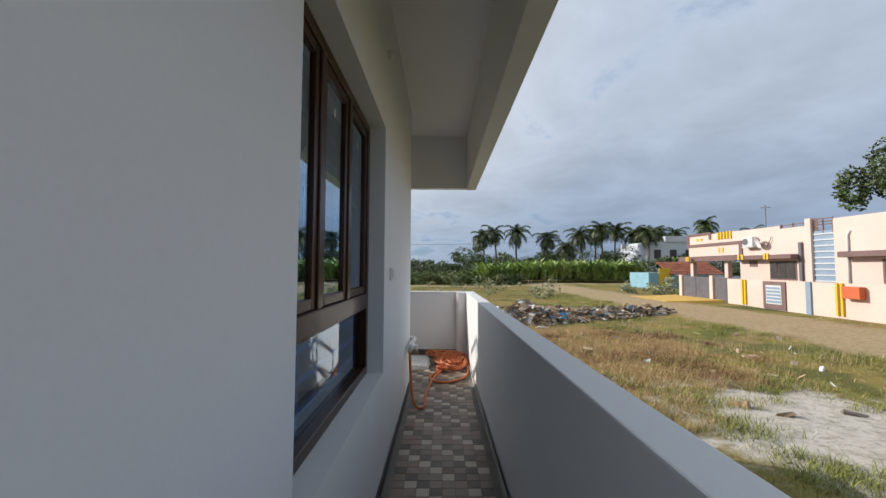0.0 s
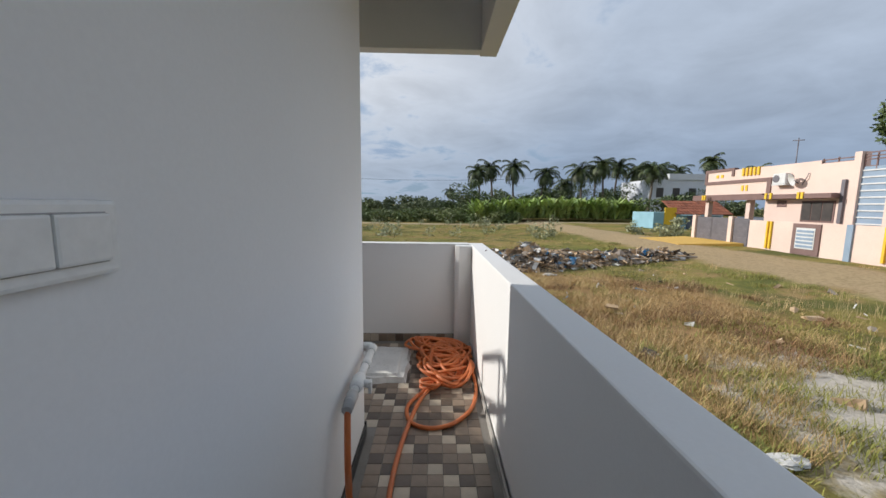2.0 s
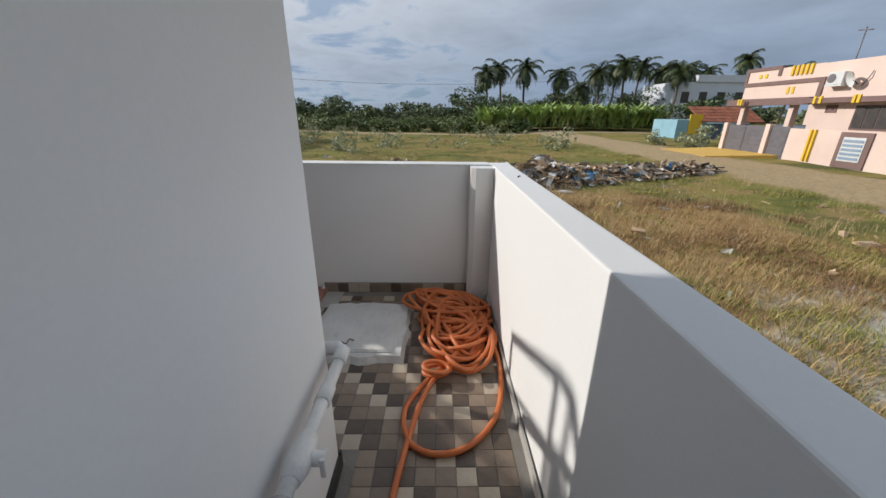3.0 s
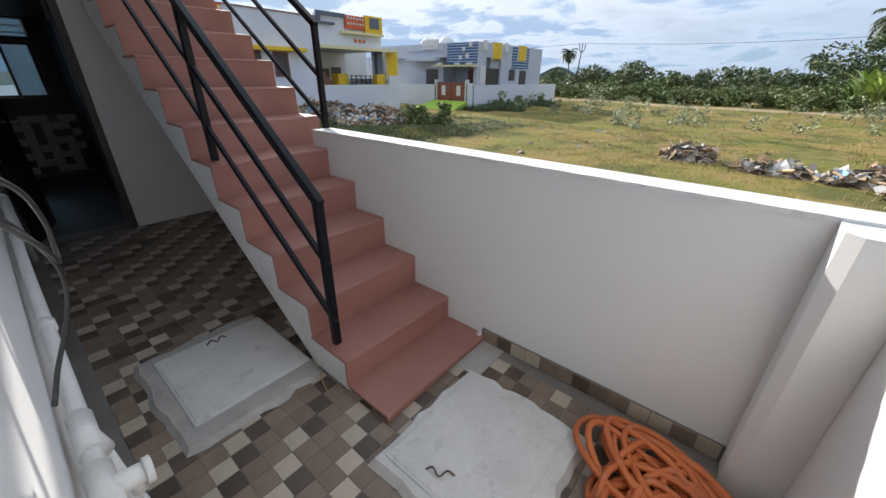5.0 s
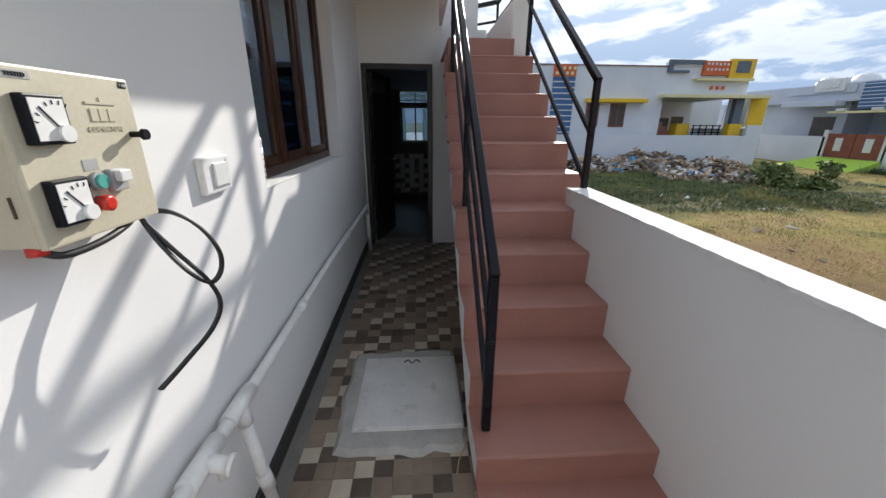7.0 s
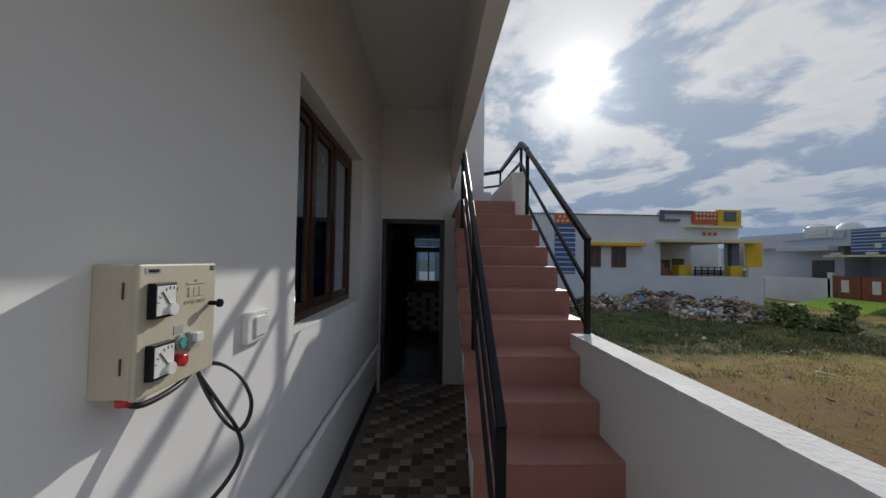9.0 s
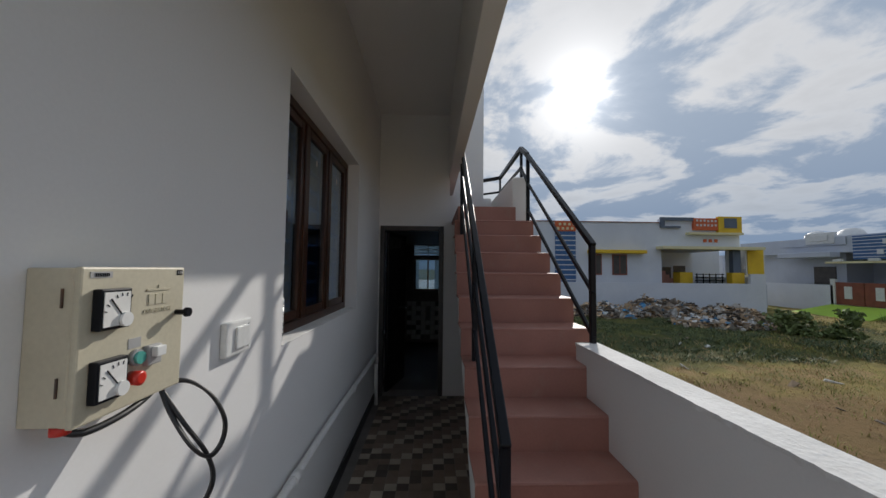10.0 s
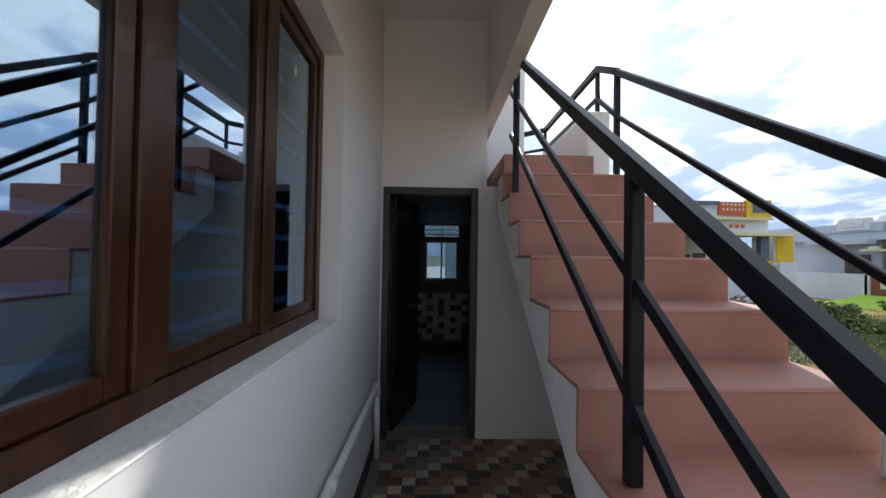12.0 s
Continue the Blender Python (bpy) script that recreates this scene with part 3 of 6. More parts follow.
# ---- windows and door ----
def window(name, label, axis, face, span, zs, depth, panes, transom=None):
    """A wooden window set back by depth in an opening of the wall at face; axis is the wall's normal."""
    a0, a1 = span
    z0, z1 = zs
    p = face - depth

    def bx(u0, v0, u1, v1, d0, d1):
        return (p + d0, u0, v0, p + d1, u1, v1) if axis == "x" else (u0, p + d0, v0, u1, p + d1, v1)

    at = (p, (a0 + a1) / 2, z0) if axis == "x" else ((a0 + a1) / 2, p, z0)
    w = tagged(thing(name, at, label, "window"), kind="structure")
    f = 0.055
    part("window_frame", B(bx(a0, z0, a0 + f, z1, -0.07, 0), bx(a1 - f, z0, a1, z1, -0.07, 0), bx(a0 + f, z0, a1 - f, z0 + f, -0.07, 0), bx(a0 + f, z1 - f, a1 - f, z1, -0.07, 0), bevel=0.004, seg=1), WOOD, w, "dark brown varnished wooden frame")
    zt = z0 + f
    if transom:
        part("transom", B(bx(a0 + f, transom[0], a1 - f, transom[1], -0.07, 0.004), bevel=0.005, seg=1), WOOD, w)
        g = part("lower_pane", B(bx(a0 + f, z0 + f, a1 - f, transom[0], -0.05, -0.044)), GLASS_LOW, w, "dark tinted fixed glass pane")
        g.visible_shadow = False
        zt = transom[1]
    step = (a1 - a0 - 2 * f) / panes
    for i in range(1, panes):
        c = a0 + f + step * i
        part("mullion", B(bx(c - 0.028, zt, c + 0.028, z1 - f, -0.07, 0.0), bevel=0.004, seg=1), WOOD, w)
    for i in range(panes):
        u0, u1 = a0 + f + step * i + (0.028 if i else 0), a0 + f + step * (i + 1) - (0.028 if i < panes - 1 else 0)
        v0, v1, s = zt, z1 - f, 0.048
        u0, u1, v0, v1 = u0 + 0.002, u1 - 0.002, v0 + 0.002, v1 - 0.002
        sash = part("sash", B(bx(u0, v0, u0 + s, v1, -0.045, -0.01), bx(u1 - s, v0, u1, v1, -0.045, -0.01), bx(u0 + s, v0, u1 - s, v0 + s, -0.045, -0.01), bx(u0 + s, v1 - s, u1 - s, v1, -0.045, -0.01), bevel=0.006, seg=2), WOOD, w)
        g = part("pane", B(bx(u0 + s, v0 + s, u1 - s, v1 - s, -0.030, -0.025)), GLASS, sash, "tinted reflective glass")
        g.visible_shadow = False
        part("sticker", B(bx((u0 + u1) / 2 - 0.01, v1 - s - 0.14, (u0 + u1) / 2 + 0.012, v1 - s - 0.10, -0.0248, -0.0243)), SWITCH, sash, "small white sticker")
    # iron grill behind the glass
    gb = part("grill", B(*[bx(a0 + f, z0 + 0.12 + 0.125 * i, a1 - f, z0 + 0.142 + 0.125 * i, -0.090, -0.074) for i in range(int((z1 - z0 - 0.15) / 0.125) + 1)], *[bx(a0 + f + (a1 - a0 - 2 * f) * q - 0.008, z0, a0 + f + (a1 - a0 - 2 * f) * q + 0.008, z1, -0.096, -0.090) for q in (0.02, 0.33, 0.66, 0.98)]), BLUEBAR, w, "blue-grey painted iron grill bars")
    return w


window("window_1", "tall dark wooden window with three casements over a fixed pane", "x", XW, EW[:2], EW[2:], 0.11, 3, (1.20, 1.30))
window("window_2", "dark brown wooden window with three closed casements", "y", 0.0, NW[:2], NW[2:], 0.10, 3)
structure("window_sill", B((NW[0], -0.10, NW[2] - 0.001, NW[1], 0.003, NW[2] + 0.006), bevel=0.002, seg=1), WHITE_EDGE, "white plastered window sill", "sill")

dr = tagged(thing("door_1", (-4.30, 0.41, 0), "dark door standing open inwards in a dark frame", "door"), kind="structure")
part("door_frame", B((-4.34, 0.02, 0.0, -4.22, 0.075, 2.08), (-4.34, 0.75, 0.0, -4.22, 0.808, 2.08), (-4.34, 0.075, 2.02, -4.22, 0.75, 2.08), bevel=0.005, seg=1), DOOR_FRAME, dr)
bm = B((-0.66, 0.0, 0.012, 0.0, 0.035, 2.017), bevel=0.003, seg=1)
bmesh.ops.transform(bm, matrix=Matrix.Translation((-4.35, 0.085, 0)) @ Matrix.Rotation(radians(-15), 4, "Z"), verts=bm.verts[:])
leaf = part("door_leaf", bm, DARK_DOOR, dr, "dark glossy door leaf swung into the room")
part("handle", T(([(-4.93, 0.29, 1.0), (-4.93, 0.33, 1.0), (-4.84, 0.31, 1.0)], 0.009)), STEELW, leaf, "small metal lever handle")
part("threshold", B((-4.35, 0.06, -0.02, -4.23, 0.765, 0.011)), GROUT, dr)

# small dim room behind the open door, with a window and a vent in its far wall
RX, RY = -7.55, 1.05
structure("floor_room", B((RX, 0.0, -0.1, -4.47, RY, 0.0)), ROOMSHADE, "floor of the small room, its dimness put into the colour", "floor")
structure("ceiling_room", B((RX - 0.2, -0.23, 2.072, -4.472, RY + 0.14, 2.096)), ROOMSHADE, "ceiling of the small room, its dimness put into the colour", "ceiling")
structure("wall_room_south", B((RX - 0.2, -0.23, -1.3, -5.832, 0.0, 2.07)), ROOMSHADE, "side wall of the small room, its dimness put into the colour", "wall")
structure("wall_room_north", B((RX - 0.2, RY, -1.3, -4.472, RY + 0.14, 2.07)), ROOMSHADE, "side wall of the small room, its dimness put into the colour", "wall")
structure("wall_room_far", B((RX - 0.2, 0.0, -1.3, RX, RY, 1.08), (RX - 0.2, 0.0, 1.08, RX, 0.28, 2.07), (RX - 0.2, 0.88, 1.08, RX, RY, 2.07), (RX - 0.2, 0.28, 1.78, RX, 0.88, 1.84), (RX - 0.2, 0.28, 2.05, RX, 0.88, 2.07)), ROOMSHADE, "end wall with a window and a vent, its dimness put into the colour", "wall")
wr = tagged(thing("window_3", (RX - 0.1, 0.58, 1.08), "small window and louvred vent in the far room wall", "window"), kind="structure")
part("window_frame", B((RX - 0.12, 0.28, 1.08, RX - 0.07, 0.32, 1.78), (RX - 0.12, 0.84, 1.08, RX - 0.07, 0.88, 1.78), (RX - 0.12, 0.32, 1.08, RX - 0.07, 0.84, 1.12), (RX - 0.12, 0.32, 1.74, RX - 0.07, 0.84, 1.78), (RX - 0.12, 0.565, 1.12, RX - 0.07, 0.595, 1.74)), WOOD, wr)
for z in (1.88, 1.96):
    part("louvre", B((RX - 0.14, 0.28, z, RX - 0.06, 0.88, z + 0.012)), PVC, wr)
part("vent_bar", B((RX - 0.12, 0.57, 1.84, RX - 0.09, 0.59, 2.05)), WOOD, wr)
for y0, y1, z0, z1 in ((0.32, 0.565, 1.12, 1.74), (0.595, 0.84, 1.12, 1.74), (0.28, 0.88, 1.842, 2.048)):
    part("pane", B((RX - 0.10, y0, z0, RX - 0.095, y1, z1)), GLASS_LOW, wr, "dark tinted glass")
# added wall, unseen: blocks the sun and dims the room window
structure("sun_block_wall", B((RX - 2.4, -3.0, -1.3, RX - 2.25, 1.15, 2.6)), MORTAR, "unseen plain wall added to keep the sun off the room window", "wall")
ds = structure("wall_tiling", B((RX, 0.14, 0.06, RX + 0.004, 1.04, 0.86)), GROUT, "chequered glazed tiles below the room window", "tiling")
rm = random.Random(5)
for i in range(9):
    for j in range(8):
        part("tile", B((RX + 0.004, 0.143 + 0.1 * i, 0.063 + 0.1 * j, RX + 0.010, 0.237 + 0.1 * i, 0.157 + 0.1 * j)), BLACK_SKIRT if (i + 2 * j) % 4 == 0 or rm.random() < 0.1 else GREYPL, ds)


# ---- wall fittings ----
def switch(name, c, axis, label):
    x, y, z = c
    s = thing(name, c, label, "switch", "wall switches")
    if axis == "x":
        part("plate", B((x, y - 0.09, z - 0.047, x + 0.018, y + 0.09, z + 0.047), bevel=0.006), SWITCH, s)
        # thin grey sheet on the plate paints the rockers' shadow line
        part("shade_panel", B((x + 0.018, y - 0.0695, z - 0.0305, x + 0.0195, y + 0.0695, z + 0.0325)), GREYPL, s, "grey sheet painting the shadow line round the rockers")
        for q in (-0.036, 0.036):
            part("rocker", B((x + 0.018, y + q - 0.0350, z - 0.029, x + 0.025, y + q + 0.0350, z + 0.031), bevel=0.004), SWITCH, s)
    else:
        part("plate", B((x - 0.080, y, z - 0.055, x + 0.080, y + 0.022, z + 0.055), bevel=0.006), SWITCH, s)
        part("rocker", B((x - 0.050, y + 0.022, z - 0.036, x + 0.030, y + 0.030, z + 0.036), bevel=0.004), SWITCH, s)
        part("raised_edge", B((x - 0.058, y + 0.022, z - 0.042, x - 0.053, y + 0.026, z + 0.042), bevel=0.001, seg=1), SWITCH, s)
    return s


switch("wall_switch", (XW, -1.785, 1.425), "x", "white plastic double switch on the passage wall")
switch("wall_switch", (-0.945, 0.0, 1.31), "y", "white plastic surface switch box beside the window")
pb = thing("pipe_stub", (XW, -2.04, 3.06), "short white pipe end sticking out of the wall", "pipe")
part("socket", T(([(XW, -2.04, 3.06), (XW + 0.04, -2.04, 3.06)], [0.03, 0.022]), n=12), PVC, pb)


def text_mesh(body, size, depth):
    cu = bpy.data.curves.new("lettering", "FONT")
    cu.body, cu.size, cu.extrude, cu.align_x = body, size, depth, "CENTER"
    tmp = bpy.data.objects.new("lettering", cu)
    scene.collection.objects.link(tmp)
    me = bpy.data.meshes.new_from_object(tmp.evaluated_get(bpy.context.evaluated_depsgraph_get()))
    bpy.data.objects.remove(tmp)
    return me


def lettering(name, body, size, at, material, parent, label=""):
    """Raised words on a face that looks along +y, readable from there."""
    me = text_mesh(body, size, 0.0012)
    me.transform(Matrix.Translation(at) @ Matrix.Rotation(math.pi, 4, "Z") @ Matrix.Rotation(math.pi / 2, 4, "X"))
    me.materials.clear()
    me.materials.append(material)
    ob = new(name, me)
    ob.parent = parent
    if parent.type == "EMPTY":
        ob.matrix_parent_inverse = Matrix.Translation(-parent.location)
    return tagged(ob, label=label)


def control_box():
    c = thing("motor_control_box", (-0.423, 0.0, 1.285), "beige metal motor control box with two dial meters", "control box")
    x0, x1, z0, z1, d = -0.549, -0.301, 1.28, 1.54, 0.09
    part("case", B((x0, 0.0, z0, x1, d - 0.012, z1), bevel=0.004), BOXPAINT, c)
    lid = part("lid", B((x0 - 0.002, d - 0.012, z0 - 0.002, x1 + 0.002, d, z1 + 0.002), bevel=0.004), BOXPAINT, c)
    for zc in (1.468, 1.345):
        m = part("meter", B((-0.385, d, zc - 0.036, -0.321, d + 0.016, zc + 0.036), bevel=0.003), BLACK_PAINT, c, "black framed dial meter")
        part("dial", B((-0.38, d + 0.016, zc - 0.030, -0.326, d + 0.0175, zc + 0.030)), DIAL, m, "white dial face")
        part("knob_cover", T(([(-0.368, d + 0.016, zc - 0.02), (-0.368, d + 0.024, zc - 0.02)], 0.013), n=14), SWITCH, m)
        bm = bmesh.new()
        bar(bm, (-0.365, d + 0.0185, zc - 0.015), (-0.338, d + 0.0185, zc + 0.018), 0.0015)
        for i in range(7):
            a = radians(20 + i * 16)
            bar(bm, (-0.365 + 0.036 * math.cos(a), d + 0.018, zc - 0.018 + 0.040 * math.sin(a)), (-0.365 + 0.042 * math.cos(a), d + 0.018, zc - 0.018 + 0.046 * math.sin(a)), 0.0012)
        part("needle_and_scale", bm, BLACK_PAINT, m)
    part("green_button", T(([(-0.418, d, 1.367), (-0.418, d + 0.014, 1.367)], 0.012), n=16), GREENPL, c)
    part("button_ring", T(([(-0.418, d, 1.367), (-0.418, d + 0.008, 1.367)], 0.016), n=16), GREYPL, c)
    part("red_button", T(([(-0.411, d, 1.330), (-0.411, d + 0.02, 1.330), (-0.411, d + 0.022, 1.330)], [0.013, 0.014, 0.009]), n=16), REDPL, c)
    part("toggle_plate", B((-0.475, d, 1.345, -0.438, d + 0.012, 1.385), bevel=0.003), GREYPL, c)
    part("toggle", B((-0.471, d + 0.012, 1.362, -0.445, d + 0.024, 1.382), bevel=0.002), SWITCH, c)
    part("label_sticker", B((-0.431, d, 1.386, -0.401, d + 0.001, 1.405)), GREYPL, c)
    part("lock", T(([(-0.528, d, 1.442), (-0.528, d + 0.022, 1.442), (-0.528, d + 0.022, 1.442), (-0.528, d + 0.03, 1.442)], [0.006, 0.006, 0.011, 0.010]), n=12), BLACK_PAINT, c)
    for zc in (1.49, 1.345):
        part("hinge", B((x1, d - 0.03, zc - 0.016, x1 + 0.003, d - 0.027, zc + 0.016)), IRON, c)
    part("corner_sticker", B((x0 + 0.006, d, 1.525, x0 + 0.024, d + 0.001, 1.536)), BLACK_PAINT, c)
    part("name_sticker", B((-0.358, d, 1.523, -0.315, d + 0.001, 1.534)), GREYPL, c)
    lettering("power_text", "1 HP", 0.0085, (x0 + 0.015, d + 0.0012, 1.5275), STEELW, c, "white letters")
    lettering("test_text", "TESTED", 0.0085, (-0.3365, d + 0.0012, 1.5255), BLACK_PAINT, c, "black letters")
    # embossed maker's mark drawn as plain shapes, and the town's name under it
    part("embossed_mark", B((-0.505, d, 1.494, -0.439, d + 0.002, 1.498), (-0.474, d, 1.498, -0.47, d + 0.002, 1.506), (-0.499, d, 1.466, -0.483, d + 0.002, 1.487), (-0.479, d, 1.466, -0.463, d + 0.002, 1.487), (-0.459, d, 1.466, -0.445, d + 0.002, 1.487)), BOXPAINT, c, "embossed mark")
    lettering("embossed_town", "COIMBATORE", 0.0125, (-0.472, d + 0.0005, 1.449), BOXPAINT, c, "embossed letters")
    part("bush", T(([(-0.313, 0.06, z0 - 0.012), (-0.313, 0.06, z0 + 0.002)], 0.014), n=14), REDPL, c, "red cable bush")
    return c


control_box()


def spline(pts, n=8):
    """A smooth curve through points."""
    P = [Vector(p) for p in pts]
    P = [P[0] * 2 - P[1]] + P + [P[-1] * 2 - P[-2]]
    out = []
    for a, b, c, d in zip(P, P[1:], P[2:], P[3:]):
        for i in range(n):
            t = i / n
            out.append(0.5 * ((2 * b) + (c - a) * t + (2 * a - 5 * b + 4 * c - d) * t * t + (3 * b - a - 3 * c + d) * t ** 3))
    return out + [P[-2]]


cb = thing("power_cable", (-0.54, 0.06, 1.28), "loose black flat cables hanging from the control box", "cable")
part("supply_cable", T((spline([(-0.315, 0.055, 1.272), (-0.345, 0.07, 1.257), (-0.41, 0.08, 1.262), (-0.48, 0.075, 1.275), (-0.53, 0.055, 1.286)]), 0.0065)), CABLE, cb)


def flat_cable(pts):
    """A flat three-core cable: three strands side by side."""
    run = spline(pts)
    bm = bmesh.new()
    for k in (-1, 0, 1):
        tube(bm, [p + Vector((0.0042, 0.0, 0.0030)) * k for p in run], 0.0040, 8)
    return bm


part("looped_cable", flat_cable([(-0.53, 0.055, 1.285), (-0.575, 0.095, 1.275), (-0.605, 0.135, 1.23), (-0.640, 0.148, 1.16), (-0.636, 0.145, 1.108), (-0.588, 0.142, 1.096), (-0.54, 0.13, 1.143), (-0.53, 0.09, 1.215), (-0.535, 0.055, 1.284)]), CABLE, cb)
part("hanging_cable", flat_cable([(-0.535, 0.05, 1.284), (-0.545, 0.105, 1.195), (-0.592, 0.135, 1.10), (-0.625, 0.133, 1.02), (-0.605, 0.11, 0.957), (-0.535, 0.075, 0.91), (-0.465, 0.055, 0.885)]), CABLE, cb)


# ---- pipes ----
def pipe_run():
    p = thing("water_pipe", (-2.0, 0.05, 0.0), "white plastic water pipe clipped round the house wall", "pipe")
    r, z, yb, xc = 0.021, 0.575, 0.045, XW + 0.055
    part("wall_pipe", T((spline([(-3.86, yb, z - 0.012), (-3.0, yb, z), (-2.0, yb - 0.003, z + 0.006), (-1.0, yb, z - 0.004), (xc - 0.05, yb, z)], 6), r), n=12), PVC, p)
    part("end_elbow", T(([(-3.80, yb, z - 0.012), (-3.88, yb, z - 0.012), (-3.905, yb, z - 0.045), (-3.905, yb, z - 0.10)], 0.026), n=12), PVC, p)
    part("down_pipe", T(([(-3.905, yb, z - 0.09), (-3.95, yb, 0.0)], r), n=12), PVC, p)
    for x in (-1.45, -2.7):
        part("coupling", T(([(x - 0.035, yb, z), (x + 0.035, yb, z)], 0.0255), n=12), PVC, p)
    part("tee", T(([(-0.84, yb, z), (-0.68, yb, z)], 0.028), ([(-0.75, yb, z), (-0.75, yb + 0.015, z - 0.07)], 0.026), n=12), PVC, p)
    part("leg", T(([(-0.75, yb + 0.01, z - 0.05), (-0.80, yb + 0.035, 0.0)], r), n=12), PVC, p)
    part("leg_coupling", T(([(-0.775, yb + 0.02, 0.26), (-0.787, yb + 0.028, 0.17)], 0.026), n=12), PVC, p)
    part("plug_tee", T(([(-0.62, yb, z), (-0.46, yb, z)], 0.029), ([(-0.54, yb, z), (-0.54, yb + 0.075, z - 0.012)], 0.025), ([(-0.54, yb + 0.07, z - 0.011), (-0.54, yb + 0.085, z - 0.013)], 0.032), n=12), PVC, p)
    part("plug_spigot", T(([(-0.54, yb + 0.045, z + 0.0), (-0.54, yb + 0.05, z - 0.055)], 0.016), n=10), PVC, p)
    part("corner_elbow", T(([(xc - 0.09, yb, z), (xc - 0.02, yb, z), (xc, yb - 0.02, z), (xc, yb - 0.09, z)], 0.027), n=12), PVC, p)
    part("passage_pipe", T(([(xc, yb - 0.07, z), (xc, -0.62, z + 0.004)], r), n=12), PVC, p)
    part("passage_coupling", T(([(xc, -0.17, z), (xc, -0.24, z)], 0.026), n=12), PVC, p)
    part("valve", T(([(xc, -0.36, z), (xc, -0.40, z), (xc, -0.46, z), (xc, -0.50, z)], [0.026, 0.036, 0.036, 0.026]), ([(xc, -0.43, z), (xc + 0.065, -0.43, z - 0.005)], 0.02), n=14), PVC, p, "white ball valve")
    part("valve_lever", B((xc + 0.055, -0.45, z - 0.05, xc + 0.07, -0.41, z + 0.012), bevel=0.004), PVC, p)
    part("hose_socket", T(([(xc, -0.55, z), (xc, -0.60, z), (xc, -0.665, z - 0.012)], [0.03, 0.028, 0.024]), n=12), GREYPL, p)


pipe_run()


# ---- hose ----
def hose():
    rnd = random.Random(11)
    h = thing("garden_hose", (0.45, 1.1, 0.0), "orange rubber hose lying in a tangled coil on the tiles", "hose")
    xc = XW + 0.055
    z0 = 0.018
    lead = [(xc, -0.645, 0.565), (xc + 0.006, -0.68, 0.50), (xc + 0.02, -0.74, 0.30), (xc + 0.05, -0.80, 0.10), (xc + 0.11, -0.82, 0.024), (xc + 0.17, -0.72, z0), (0.17, -0.45, z0), (0.19, -0.15, z0), (0.235, 0.15, z0), (0.29, 0.40, z0), (0.40, 0.62, z0 + 0.02), (0.50, 0.74, z0 + 0.05)]
    part("supply_length", T((spline(lead, 6), 0.0145), n=10), HOSE, h)
    loop = [(0.42, 0.66, 0.03), (0.28, 0.48, z0), (0.20, 0.30, z0), (0.235, 0.12, z0), (0.36, 0.05, z0), (0.52, 0.10, z0), (0.66, 0.28, z0), (0.725, 0.55, z0), (0.72, 0.80, z0 + 0.02), (0.66, 0.95, 0.05)]
    part("outlying_loop", T((spline(loop, 6), 0.0145), n=10), HOSE, h)
    # tangled coil: rings of changing size that wander over the heap
    pts = []
    for i in range(27 * 9):
        a = i / 9 * 2 * math.pi
        turn = i / 9
        cx = 0.50 + 0.05 * math.sin(turn * 1.7) + 0.03 * math.sin(turn * 0.6)
        cy = 1.06 + 0.16 * math.sin(turn * 1.13 + 0.6) + 0.06 * math.cos(turn * 2.3)
        rx = 0.165 + 0.05 * math.sin(turn * 2.1 + 1)
        ry = 0.215 + 0.09 * math.cos(turn * 1.45)
        x = min(0.735, max(0.24, cx + rx * math.cos(a)))
        y = min(1.46, cy + ry * math.sin(a))
        z = 0.02 + 0.075 * (0.5 + 0.5 * math.sin(a * 1.5 + turn * 1.9)) * min(1.0, turn / 4) + rnd.random() * 0.006
        pts.append((x, y, z))
    part("coil", T((spline(pts, 3), 0.0135), n=8), HOSE, h)
    pts = []
    for i in range(9 * 9):
        a = i / 9 * 2 * math.pi
        turn = i / 9
        x = min(0.74, 0.40 + 0.09 * math.sin(turn * 1.3) + (0.22 + 0.04 * math.sin(turn * 2)) * math.cos(a + 0.5) + 0.08 * (turn / 9))
        y = min(1.56, 1.30 + 0.05 * math.sin(turn) + 0.15 * math.sin(a))
        pts.append((max(0.10, x), y, 0.055 + 0.05 * (0.5 + 0.5 * math.sin(a * 1.5 + turn)) + (0.02 if x < 0.22 else 0)))
    part("far_coil", T((spline(pts, 3), 0.0135), n=8), HOSE, h)
    pts = [(0.36 + 0.075 * math.cos(a), 0.56 + 0.055 * math.sin(a) + i * 0.0015, 0.03 + 0.05 * (1 + math.sin(a * 0.5)) / 2) for i, a in ((i, i * 0.62) for i in range(22))]
    part("small_coil", T((spline(pts, 3), 0.0135), n=8), HOSE, h)


hose()


